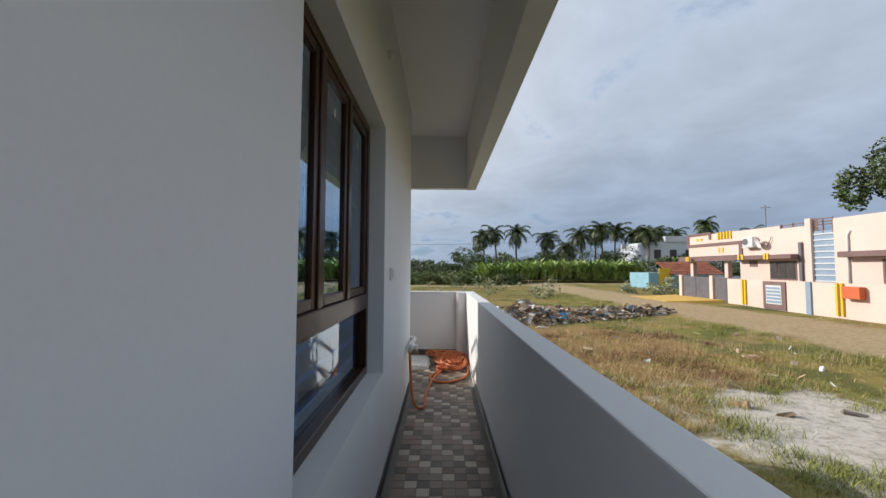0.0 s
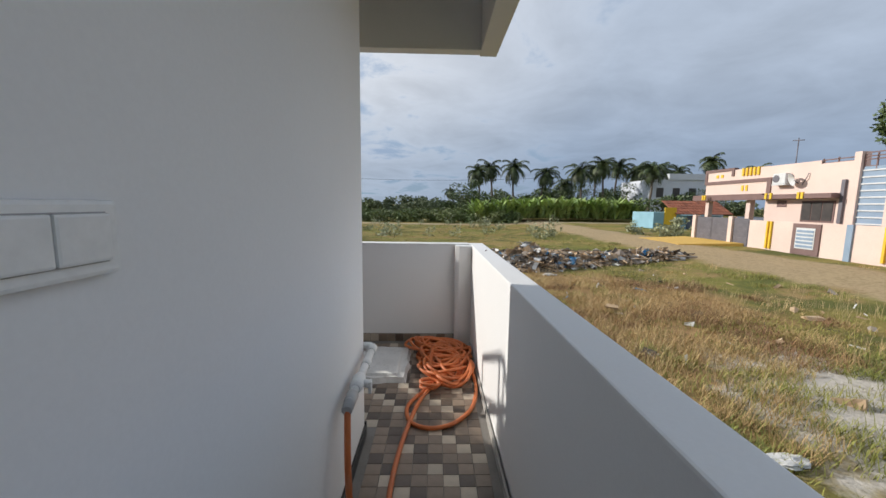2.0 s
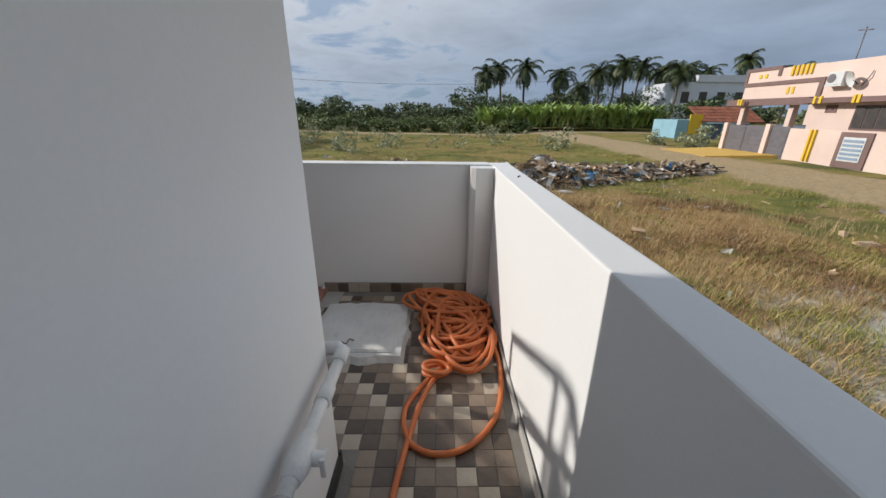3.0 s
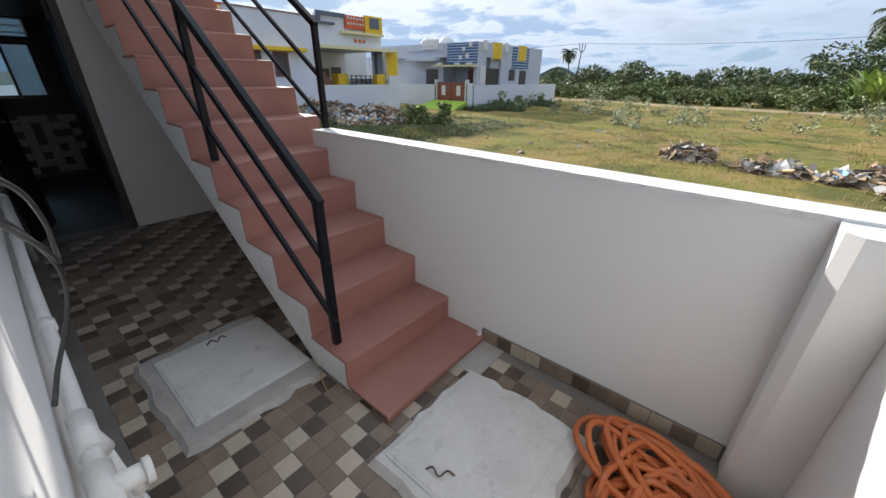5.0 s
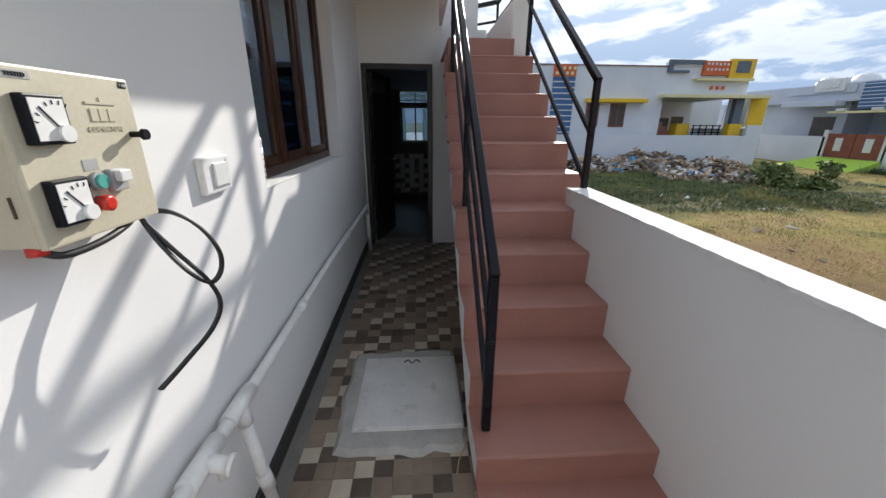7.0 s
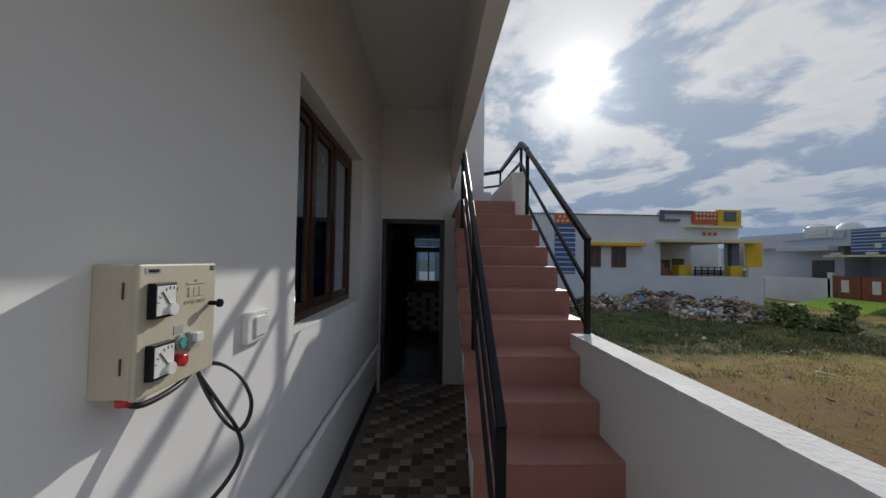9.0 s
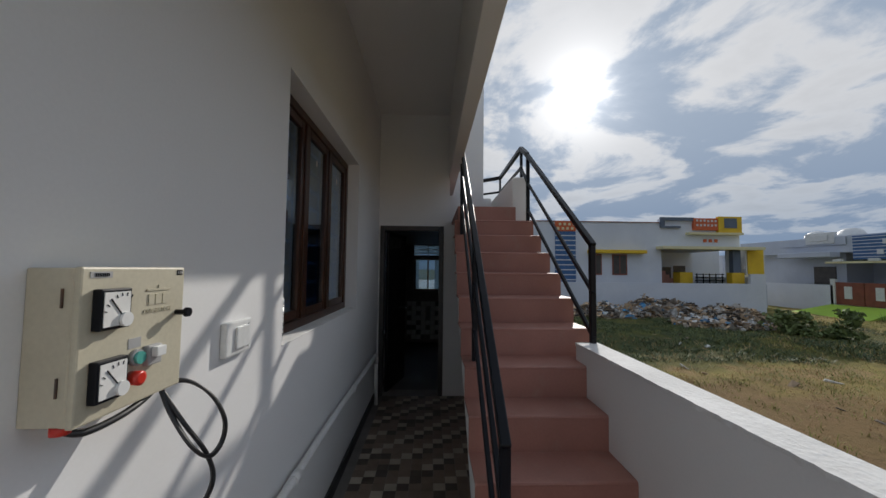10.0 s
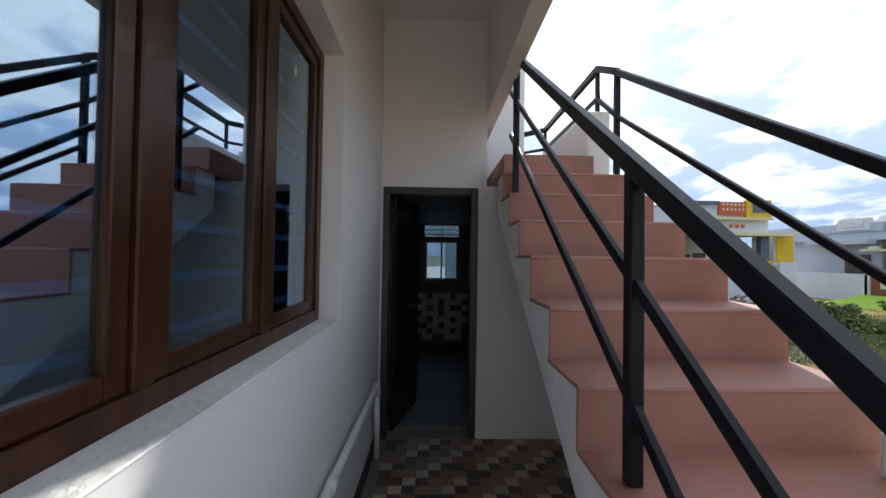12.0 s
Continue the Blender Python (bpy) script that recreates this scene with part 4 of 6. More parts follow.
# ---- inspection covers ----
def cover(name, label, x0, y0, x1, y1, mx0, my0, mx1, my1, zt, handle, ring_mat):
    c = thing(name, ((x0 + x1) / 2, (y0 + y1) / 2, 0), label, "manhole cover", "inspection covers")
    rnd = random.Random(len(label))
    n, ring, top = 40, [], []
    bm = bmesh.new()
    cx, cy, hx, hy = (mx0 + mx1) / 2, (my0 + my1) / 2, (mx1 - mx0) / 2, (my1 - my0) / 2
    for i in range(n):
        a = 2 * math.pi * i / n
        k = 1 / max(abs(math.cos(a)), abs(math.sin(a))) ** 0.86
        w = 1 + (rnd.random() - 0.5) * 0.07
        px, py = cx + hx * math.cos(a) * k * w, cy + hy * math.sin(a) * k * w
        ring.append(bm.verts.new((px, py, 0.003)))
        top.append(bm.verts.new((cx + (px - cx) * 0.93, cy + (py - cy) * 0.93, zt - 0.012)))
    bm.faces.new(top); bm.faces.new(ring[::-1])
    for i in range(n):
        bm.faces.new((ring[i], ring[(i + 1) % n], top[(i + 1) % n], top[i]))
    part("cement_surround", bm, ring_mat, c, "uneven smeared cement")
    part("frame_rim", B((x0, y0, zt - 0.02, x1, y1, zt - 0.004), bevel=0.006), SLAB, c)
    part("lid", B((x0 + 0.012, y0 + 0.012, zt - 0.02, x1 - 0.012, y1 - 0.012, zt), bevel=0.005), SLAB, c)
    if handle:
        hx0, hy0, dx, dy = handle
        part("handle", T((spline([(hx0, hy0, zt), (hx0 + dx * 0.25, hy0 + dy * 0.25 + 0.0, zt + 0.018), (hx0 + dx * 0.5 + dy * 0.2, hy0 + dy * 0.5 - dx * 0.2, zt + 0.008), (hx0 + dx * 0.75, hy0 + dy * 0.75, zt + 0.018), (hx0 + dx, hy0 + dy, zt)], 5), 0.004), n=6), IRON, c, "rusty wire lifting handle")


cover("inspection_cover", "pale concrete inspection cover with a wire handle in cement", -1.76, 0.30, -1.17, 0.86, -1.86, 0.21, -1.04, 0.875, 0.035, (-1.70, 0.54, 0.0, 0.10), MORTAR)
cover("inspection_cover", "pale concrete inspection cover on a raised cement curb", -0.44, 0.74, 0.085, 1.325, -0.49, 0.675, 0.165, 1.385, 0.055, (-0.27, 0.80, 0.10, 0.05), SLAB)
structure("cement_patch", B((-0.6, 1.36, 0.001, -0.42, YB, 0.006)), MORTAR, "cement smear on the tiles", "trim")

bo = thing("anchor_bolt", (0.83, 1.05, TOP), "small rusty bolt stub in the parapet top", "bolt")
part("shank", T(([(0.84, 1.06, TOP), (0.842, 1.057, TOP + 0.012), (0.852, 1.05, TOP + 0.014)], 0.004), n=6), IRON, bo)
lu = thing("plaster_lump", (-0.60, YB - 0.02, 0.0), "small broken lump of white plaster by the first step", "plaster")
bm = bmesh.new()
bmesh.ops.create_icosphere(bm, subdivisions=2, radius=0.03, matrix=Matrix.Translation((-0.59, YB - 0.022, 0.036)) @ Matrix.Diagonal((0.6, 0.5, 1.2, 1)))
for v in bm.verts:
    v.co += Vector((noise.noise(v.co * 60), noise.noise(v.co * 60 + Vector((5, 0, 0))), noise.noise(v.co * 60 + Vector((0, 9, 0))))) * 0.008
part("lump", bm, WHITE_EDGE, lu)
tw = thing("dry_stalk", (-1.0, 0.82, 0.0), "dry straw stalk lying on the tiles", "straw")
part("stem", T((spline([(-1.05, 0.84, 0.012), (-0.99, 0.815, 0.02), (-0.93, 0.80, 0.008)], 4), 0.003), ([(-1.05, 0.84, 0.012), (-1.06, 0.86, 0.05)], 0.002), n=5), DRYG, tw)


def marker_tube():
    """A white tube with a vertical black-lettered label, left standing on the sill."""
    x, y, z = -1.402, -0.030, NW[2] + 0.013
    r = 0.0135
    m = thing("marker_tube", (x, y, z), "white plastic marker tube with black lettering on the window sill", "tube")
    part("body", T(([(x, y, z), (x, y, z + 0.018), (x, y, z + 0.0185), (x, y, z + 0.165)], [0.011, 0.0115, r, r]), n=20), SWITCH, m)
    part("cap", T(([(x, y, z + 0.165), (x, y, z + 0.188), (x, y, z + 0.202)], [0.0142, 0.0142, 0.006]), n=20), SWITCH, m)
    for q, h in ((0.024, 0.014), (0.155, 0.006)):
        part("band", T(([(x, y, z + q), (x, y, z + q + h)], r + 0.0008), n=20), GATEGREY, m, "grey printed band")
    me = text_mesh("HI TIP", 0.021, 0.0016)
    me.transform(Matrix.Translation((x, y, z + 0.097)) @ Matrix.Rotation(math.radians(140), 4, "Z") @ Matrix.Translation((0.0078, -r + 0.0008, 0)) @ Matrix.Rotation(math.pi / 2, 4, "X") @ Matrix.Rotation(math.pi / 2, 4, "Z") @ Matrix.Diagonal((1.75, 1.0, 1.0, 1.0)))
    me.materials.clear()
    me.materials.append(BLACK_PAINT)
    ob = new("lettering", me)
    ob.parent = m
    ob.matrix_parent_inverse = Matrix.Translation(-m.location)
    tagged(ob, label="black vertical lettering")


marker_tube()

# ---- ground outside ----
def ground_material():
    m = bpy.data.materials.new("field_ground")
    m.use_nodes = True
    nt = m.node_tree
    N, Lk = nt.nodes.new, nt.links.new
    b = nt.nodes["Principled BSDF"]
    co = N("ShaderNodeTexCoord")
    sep = N("ShaderNodeSeparateXYZ"); Lk(co.outputs["Object"], sep.inputs[0])

    def nz(scale, detail=6, rough=0.6):
        n = N("ShaderNodeTexNoise"); n.inputs["Scale"].default_value = scale; n.inputs["Detail"].default_value = detail; n.inputs["Roughness"].default_value = rough
        Lk(co.outputs["Object"], n.inputs["Vector"])
        return n.outputs[0]

    def rng(v, a, c, lo=0.0, hi=1.0):
        r = N("ShaderNodeMapRange"); r.interpolation_type = "SMOOTHSTEP"
        for i, q in zip((1, 2, 3, 4), (a, c, lo, hi)):
            r.inputs[i].default_value = q
        Lk(v, r.inputs[0])
        return r.outputs[0]

    def op(kind, u, v):
        o = N("ShaderNodeMath"); o.operation = kind
        for i, q in enumerate((u, v)):
            if isinstance(q, (int, float)):
                o.inputs[i].default_value = q
            else:
                Lk(q, o.inputs[i])
        return o.outputs[0]

    def mixc(f, u, v):
        x = N("ShaderNodeMix"); x.data_type = "RGBA"
        Lk(f, x.inputs[0])
        for i, q in ((6, u), (7, v)):
            if isinstance(q, tuple):
                x.inputs[i].default_value = (*q, 1)
            else:
                Lk(q, x.inputs[i])
        return x.outputs[2]

    big, mid, fine = nz(0.16), nz(0.7), nz(7, 8, 0.7)
    col = mixc(rng(big, 0.40, 0.60), (0.29, 0.225, 0.075), (0.19, 0.19, 0.05))
    col = mixc(rng(mid, 0.52, 0.66, 0, 0.75), col, (0.33, 0.215, 0.11))
    col = mixc(rng(nz(0.42), 0.50, 0.62, 0, 0.8), col, (0.085, 0.105, 0.032))
    # dead brown grass in the nearer field
    bx, by = op("SUBTRACT", sep.outputs[0], 5.2), op("SUBTRACT", sep.outputs[1], 6.5)
    bd = op("SQRT", op("ADD", op("MULTIPLY", bx, bx), op("MULTIPLY", op("MULTIPLY", by, by), 0.45)), 0.0)
    bd = op("ADD", bd, op("MULTIPLY", op("SUBTRACT", nz(0.8, 8, 0.7), 0.5), 5.0))
    col = mixc(rng(bd, 4.2, 2.4, 0, 0.85), col, (0.34, 0.205, 0.10))
    # pale sand by the wall of the plot
    dx = op("SUBTRACT", sep.outputs[0], 6.6); dy = op("SUBTRACT", sep.outputs[1], 1.5)
    d = op("SQRT", op("ADD", op("MULTIPLY", dx, dx), op("MULTIPLY", op("MULTIPLY", dy, dy), 0.8)), 0.0)
    d = op("ADD", d, op("MULTIPLY", op("SUBTRACT", nz(0.9, 9, 0.7), 0.5), 4.5))
    col = mixc(rng(d, 2.6, 1.7, 0, 0.92), col, (0.62, 0.57, 0.50))
    # trodden brown earth below the stairs; green growth darkened with the white house's shadow
    tx = op("ADD", sep.outputs[0], op("MULTIPLY", op("SUBTRACT", nz(0.5, 8, 0.65), 0.5), 7.0))
    soil = op("MULTIPLY", rng(tx, -9.5, -7.5), op("MULTIPLY", rng(tx, 1.0, -2.0), rng(op("ADD", sep.outputs[1], op("MULTIPLY", big, 8.0)), 17.0, 11.0)))
    col = mixc(op("MULTIPLY", soil, 0.8), col, (0.185, 0.112, 0.062))
    shaded = op("MULTIPLY", rng(tx, -9.0, -11.0), rng(op("ADD", sep.outputs[1], op("MULTIPLY", mid, 6.0)), 24.0, 20.0))
    col = mixc(op("MULTIPLY", shaded, 0.9), col, (0.052, 0.068, 0.026))
    # earth road beside the pink house and the far road
    ex = op("ADD", op("ABSOLUTE", op("SUBTRACT", sep.outputs[0], 14.3), 0.0), op("MULTIPLY", op("SUBTRACT", mid, 0.5), 2.4))
    col = mixc(rng(ex, 2.5, 1.6, 0, 0.9), col, (0.44, 0.33, 0.20))
    ey = op("ADD", op("ABSOLUTE", op("SUBTRACT", sep.outputs[1], 46.5), 0.0), op("MULTIPLY", op("SUBTRACT", mid, 0.5), 1.5))
    col = mixc(rng(ey, 2.0, 1.2, 0, 0.9), col, (0.42, 0.33, 0.22))
    col = mixc(rng(fine, 0.42, 0.7, 0, 0.55), col, (0.13, 0.10, 0.042))
    Lk(col, b.inputs["Base Color"])
    b.inputs["Roughness"].default_value = 0.95
    b.inputs["Specular IOR Level"].default_value = 0.1
    bp = N("ShaderNodeBump"); bp.inputs["Strength"].default_value = 0.9; bp.inputs["Distance"].default_value = 0.06
    Lk(fine, bp.inputs["Height"]); Lk(bp.outputs[0], b.inputs["Normal"])
    return m


STRAW = mat("pale_straw", (0.55, 0.43, 0.23), (0.45, 0.33, 0.17), 0.5, 0.75, 0.0, island=0.3)
DEADG = mat("dead_weed", (0.30, 0.165, 0.08), (0.21, 0.115, 0.055), 0.6, 0.8, 0.0, island=0.4)


def build_ground():
    far = [90, 130, 220, 420, 900, 2500]
    xs = [-v for v in far[::-1]] + [-60 + 0.8 * i for i in range(151)] + far
    ys = [-2500, -900, -300, -100, -50] + [-20 + 0.8 * i for i in range(113)] + far
    verts = [(x, y, gz(x, y)) for y in ys for x in xs]
    w = len(xs)
    faces = [(j * w + i, j * w + i + 1, (j + 1) * w + i + 1, (j + 1) * w + i) for j in range(len(ys) - 1) for i in range(w - 1)]
    g = mesh_from("ground", verts, faces, ground_material(), smooth=True)
    return tagged(g, "dry grassy open field with bare earth and sand patches", "ground", kind="structure")


build_ground()


# ---- plants ----
def blades(name, label, spots, material, rnd, height, width, lean, count):
    """Tufts of grass blades standing on the ground."""
    V, F = [], []
    for x, y, s in spots:
        for _ in range(count):
            a = rnd.random() * 6.283
            r = rnd.random() ** 0.5 * 0.16 * s
            px, py = x + r * math.cos(a), y + r * math.sin(a)
            h = height * s * (0.45 + rnd.random() * 0.75)
            la = rnd.random() * 6.283
            lx, ly = math.cos(la) * lean * h, math.sin(la) * lean * h
            wx, wy = -math.sin(la) * width / 2, math.cos(la) * width / 2
            z = gz(px, py) - 0.02
            i = len(V)
            V += [(px - wx, py - wy, z), (px + wx, py + wy, z), (px + lx * 0.4 + wx * 0.7, py + ly * 0.4 + wy * 0.7, z + h * 0.6), (px + lx * 0.4 - wx * 0.7, py + ly * 0.4 - wy * 0.7, z + h * 0.6), (px + lx, py + ly, z + h)]
            F += [(i, i + 1, i + 2, i + 3), (i + 3, i + 2, i + 4)]
    return tagged(mesh_from(name, V, F, material), label, "grass", kind="stuff")


def scatter(rnd, n, x0, x1, y0, y1, keep=lambda x, y: True):
    out = []
    while len(out) < n:
        x, y = x0 + rnd.random() * (x1 - x0), y0 + rnd.random() * (y1 - y0)
        if keep(x, y):
            out.append((x, y, 0.6 + rnd.random() * 0.9))
    return out


def clear(x, y):
    """Open field, away from the house, the road, the sand and the neighbours."""
    if -6.5 < x < 1.1 and y < 2.0:
        return False
    if 12.3 < x < 16.5 or x > 17.6 or x < -20.5:
        return False
    if (x - 6.8) ** 2 + (y - 1.4) ** 2 < 3.4:
        return False
    return True


def patch(x, y, k=0.35, o=0.0):
    return noise.noise((x * k + 17.3, y * k - 4.1, o))


rg = random.Random(21)
blades("dry_grass", "tall dry straw-brown grass tufts in the field", scatter(rg, 1500, 1.6, 12.3, 0.5, 14, lambda x, y: clear(x, y) and patch(x, y, 0.9) + rg.random() * 0.5 > 0.12 and (x - 5.0) ** 2 / 11 + (y - 6.0) ** 2 / 24 < 1.0 + 0.4 * patch(x, y, 0.8, 2)), DRYG, rg, 0.17, 0.007, 0.8, 20)
blades("dry_grass", "low straw-coloured grass spread over the field", scatter(rg, 5200, -20, 17, 2.3, 46, lambda x, y: clear(x, y) and patch(x, y, 0.25, 5) > -0.15), DRYG, rg, 0.10, 0.014, 0.9, 8)
blades("green_grass", "short green grass spread over the field", scatter(rg, 5200, -20, 17, 0.5, 44, lambda x, y: clear(x, y) and patch(x, y, 0.22, 9) > -0.05), GREENG, rg, 0.09, 0.014, 0.9, 9)
near = lambda x, y: not (x < 1.3 and y < 2.0)
blades("green_grass", "sparse green tufts growing through the pale sand", scatter(rg, 200, 4.6, 9.2, -0.6, 3.6, lambda x, y: patch(x, y, 1.1, 3) > 0.15), GREENG, rg, 0.13, 0.010, 0.8, 10)
blades("green_grass", "thick green weeds round the sand patch", scatter(rg, 800, 1.6, 8.5, -1.0, 4.2, lambda x, y: near(x, y) and patch(x, y, 0.8, 12) > 0.06 and (x - 6.8) ** 2 + (y - 1.4) ** 2 > 2.2), GREENG, rg, 0.12, 0.012, 1.0, 16)
blades("dry_grass", "pale seeding grass stalks standing in the field", scatter(rg, 300, 2.2, 11.5, 2.5, 12, lambda x, y: clear(x, y) and patch(x, y, 0.7, 6) > 0.0), STRAW, rg, 0.34, 0.006, 0.4, 9)
blades("green_grass", "dark green weed patches scattered over the field", scatter(rg, 1500, 1.8, 12.2, 2.5, 22, lambda x, y: clear(x, y) and patch(x, y, 0.55, 14) > 0.16), GREENG, rg, 0.10, 0.013, 0.9, 12)
blades("dry_grass", "matted red-brown dead weeds in the near field", scatter(rg, 1300, 2.2, 9.5, 3.0, 11, lambda x, y: clear(x, y) and patch(x, y, 0.6, 21) > 0.08), DEADG, rg, 0.11, 0.009, 1.2, 15)
blades("green_grass", "low green turf across the field by the stairs", scatter(rg, 9000, -19.5, 1.2, 2.2, 24, lambda x, y: clear(x, y) and patch(x, y, 0.3, 33) > -0.05 and (x < -10 or y > 9 or patch(x, y, 0.9, 3) > 0.2)), GREENG, rg, 0.05, 0.012, 1.1, 9)
blades("dry_grass", "low brown dead turf across the field by the stairs", scatter(rg, 4000, -11.0, 1.2, 2.2, 22, lambda x, y: clear(x, y) and patch(x, y, 0.5, 33) < 0.0), DEADG, rg, 0.045, 0.010, 1.2, 8)
# green weeds in a dark colour that deepens the white house's shadow
blades("green_grass", "green weeds before the white house, its shadow put into their dark colour", scatter(rg, 2600, -19.0, -10.0, 4.0, 20, lambda x, y: clear(x, y) and patch(x, y, 0.35, 44) > -0.2), LEAF, rg, 0.12, 0.016, 1.0, 12)
# tall weeds whose dark colour also paints the wall's shadow strip
blades("green_grass", "tall weeds along the wall of the striped house, wall shadow in their dark colour", scatter(rg, 1400, -18.0, -12.0, 24, 37, lambda x, y: x < -15.5 + 2.5 * patch(x, y, 0.4, 4)), LEAF, rg, 0.32, 0.022, 0.8, 11)
blades("green_grass", "green grass tufts below the parapet", scatter(rg, 1500, 1.2, 9.0, -3.0, 6.0, lambda x, y: clear(x, y)), GREENG, rg, 0.09, 0.010, 0.8, 10)


def leaf_cloud(V, F, rnd, c, r, n, size, squash=1.0, up=0.0):
    """n small leaves round c, thicker towards the outside, with gaps."""
    lumps = [(rnd.gauss(0, 0.5), rnd.gauss(0, 0.5), rnd.gauss(0.1, 0.42), 0.35 + rnd.random() * 0.3) for _ in range(9)]
    for _ in range(n):
        lx, ly, lz, lr = lumps[rnd.randrange(9)]
        d = Vector((rnd.gauss(0, 1), rnd.gauss(0, 1), rnd.gauss(0, 1))).normalized() * lr * (0.55 + 0.5 * rnd.random())
        p = Vector(c) + Vector(((lx + d.x) * r, (ly + d.y) * r, (lz + d.z) * r * squash))
        a = Vector((rnd.gauss(0, 1), rnd.gauss(0, 1), rnd.gauss(up, 0.7))).normalized()
        s = a.orthogonal().normalized()
        s.rotate(Matrix.Rotation(rnd.random() * 6.28, 3, a))
        k = size * (0.6 + rnd.random() * 0.8)
        i = len(V)
        V += [p - a * k, p + s * k * 0.5, p + a * k, p - s * k * 0.5]
        F.append((i, i + 1, i + 2, i + 3))


def tree(label, x, y, h, r, seed, leaf=None, n=900, size=0.16, category="tree"):
    rnd = random.Random(seed)
    z = gz(x, y)
    t = thing("tree", (x, y, z), label, category)
    runs = [(spline([(x, y, z - 0.2), (x + rnd.gauss(0, 0.15), y, z + h * 0.3), (x + rnd.gauss(0, 0.25), y, z + h * 0.62)], 4), [0.04 * h - 0.0022 * h * i for i in range(9)])]
    for _ in range(6):
        a = rnd.random() * 6.28
        q = h * (0.3 + rnd.random() * 0.25)
        runs.append((spline([(x, y, z + q), (x + math.cos(a) * r * 0.35, y + math.sin(a) * r * 0.35, z + q + h * 0.14), (x + math.cos(a) * r * 0.7, y + math.sin(a) * r * 0.7, z + q + h * 0.32)], 3), [0.012 * h - 0.0015 * h * i for i in range(7)]))
    part("trunk", T(*runs, n=6), BARK, t)
    V, F = [], []
    leaf_cloud(V, F, rnd, (x, y, z + h * 0.66), r, n, size, squash=h / r * 0.36)
    c = mesh_from("crown", V, F, leaf or LEAF)
    c.parent, c.matrix_parent_inverse = t, Matrix.Translation(-t.location)
    return t


def palm_parts(seed, h, lean, fronds=26, length=3.4):
    rnd = random.Random(seed)
    tp = [Vector((lean * (i / 8) ** 1.7, 0.12 * math.sin(i), h * i / 8)) for i in range(9)]
    trunk = T((tp, [0.24 - 0.013 * i for i in range(9)]), n=8)
    V, F = [], []
    top = tp[-1]
    for k in range(fronds):
        az = k * 2.39996 + rnd.random() * 0.4
        el = radians(78 - 120 * (k / fronds) ** 0.9 + rnd.gauss(0, 6))
        d = Vector((math.cos(az), math.sin(az), 0))
        L, m = length * (0.8 + rnd.random() * 0.35), 11
        pts, p, e = [], top.copy(), el
        for i in range(m):
            pts.append(p.copy())
            p = p + (d * math.cos(e) + Vector((0, 0, math.sin(e)))) * L / m
            e -= radians(8 + rnd.random() * 4)
        s = d.cross(Vector((0, 0, 1))).normalized()
        for i in range(1, m):
            w = 0.75 * math.sin(math.pi * (0.12 + 0.85 * i / m)) + 0.12
            along = (pts[i] - pts[i - 1]).normalized()
            for side in (-1, 1):
                for q in (0.0, 0.33, 0.66):
                    o = pts[i - 1].lerp(pts[i], q)
                    tip = o + s * side * w * (0.75 + rnd.random() * 0.4) + along * 0.35 - Vector((0, 0, 0.22 + rnd.random() * 0.35))
                    j = len(V)
                    V += [o - along * 0.075, o + along * 0.075, tip]
                    F.append((j, j + 1, j + 2))
            j = len(V)
            V += [pts[i - 1] - s * 0.03, pts[i - 1] + s * 0.03, pts[i] + s * 0.025, pts[i] - s * 0.025]
            F.append((j, j + 1, j + 2, j + 3))
    return trunk, V, F


def palm(x, y, h, seed, lean=0.8, length=3.4):
    t = thing("coconut_palm", (x, y, gz(x, y)), "tall coconut palm with drooping dark green fronds", "palm tree", "coconut palms behind the field")
    trunk, V, F = palm_parts(seed, h, lean, length=length)
    o = obj("trunk", trunk, BARK); o.parent = t
    c = mesh_from("crown", V, F, FROND); c.parent = t
    t.rotation_euler = (0, 0, seed * 1.3)
    return t


# bearings of the palms seen over the field: slope of x over y, then distance along y and height
for i, (sl, yy, h) in enumerate(((0.115, 66, 8.6), (0.152, 70, 9.6), (0.206, 68, 9.2), (0.275, 66, 8.0), (0.335, 72, 6.8), (0.385, 66, 8.6), (0.445, 64, 9.6), (0.475, 70, 9.9), (0.515, 68, 9.2), (0.565, 58, 8.4), (0.60, 62, 8.6), (0.645, 74, 9.4), (0.715, 66, 10.6), (0.845, 70, 9.6), (0.42, 78, 9.8), (0.54, 80, 9.4), (-0.405, 120, 9.0), (0.035, 150, 8.0))):
    palm(0.36 + sl * (yy + 4.6), yy, h, 40 + i, lean=0.5 + 0.15 * (i % 5), length=3.1 + 0.25 * (i % 3))

for i, (x, y, h, r) in enumerate(((6.2, 58, 5.6, 2.6), (3.0, 64, 3.6, 2.4), (12, 70, 4.2, 2.8), (26, 70, 5.0, 3.6), (33, 66, 5.0, 3.4), (40, 64, 5.5, 3.6), (46, 60, 5.0, 3.5), (19, 74, 4.0, 3.0), (30, 45, 3.8, 2.5), (23, 77, 6.4, 3.4), (29, 80, 6.8, 3.6), (36, 76, 7.0, 3.6), (43, 72, 6.4, 3.4), (16, 80, 5.0, 3.2))):
    tree("leafy dark green tree at the edge of the plantation", x, y, h, r, 70 + i, n=1700, size=0.19)
tree("large leafy tree behind the pink house", 34.5, 21.5, 13.6, 3.0, 99, n=8000, size=0.17)


def thicket(name, label, rnd, spots, material, category="bushes", n=260, size=0.28, squash=0.75):
    V, F = [], []
    for x, y, r in spots:
        leaf_cloud(V, F, rnd, (x, y, gz(x, y) + r * 0.5), r, n, size, squash)
    return tagged(mesh_from(name, V, F, material), label, category, kind="stuff")


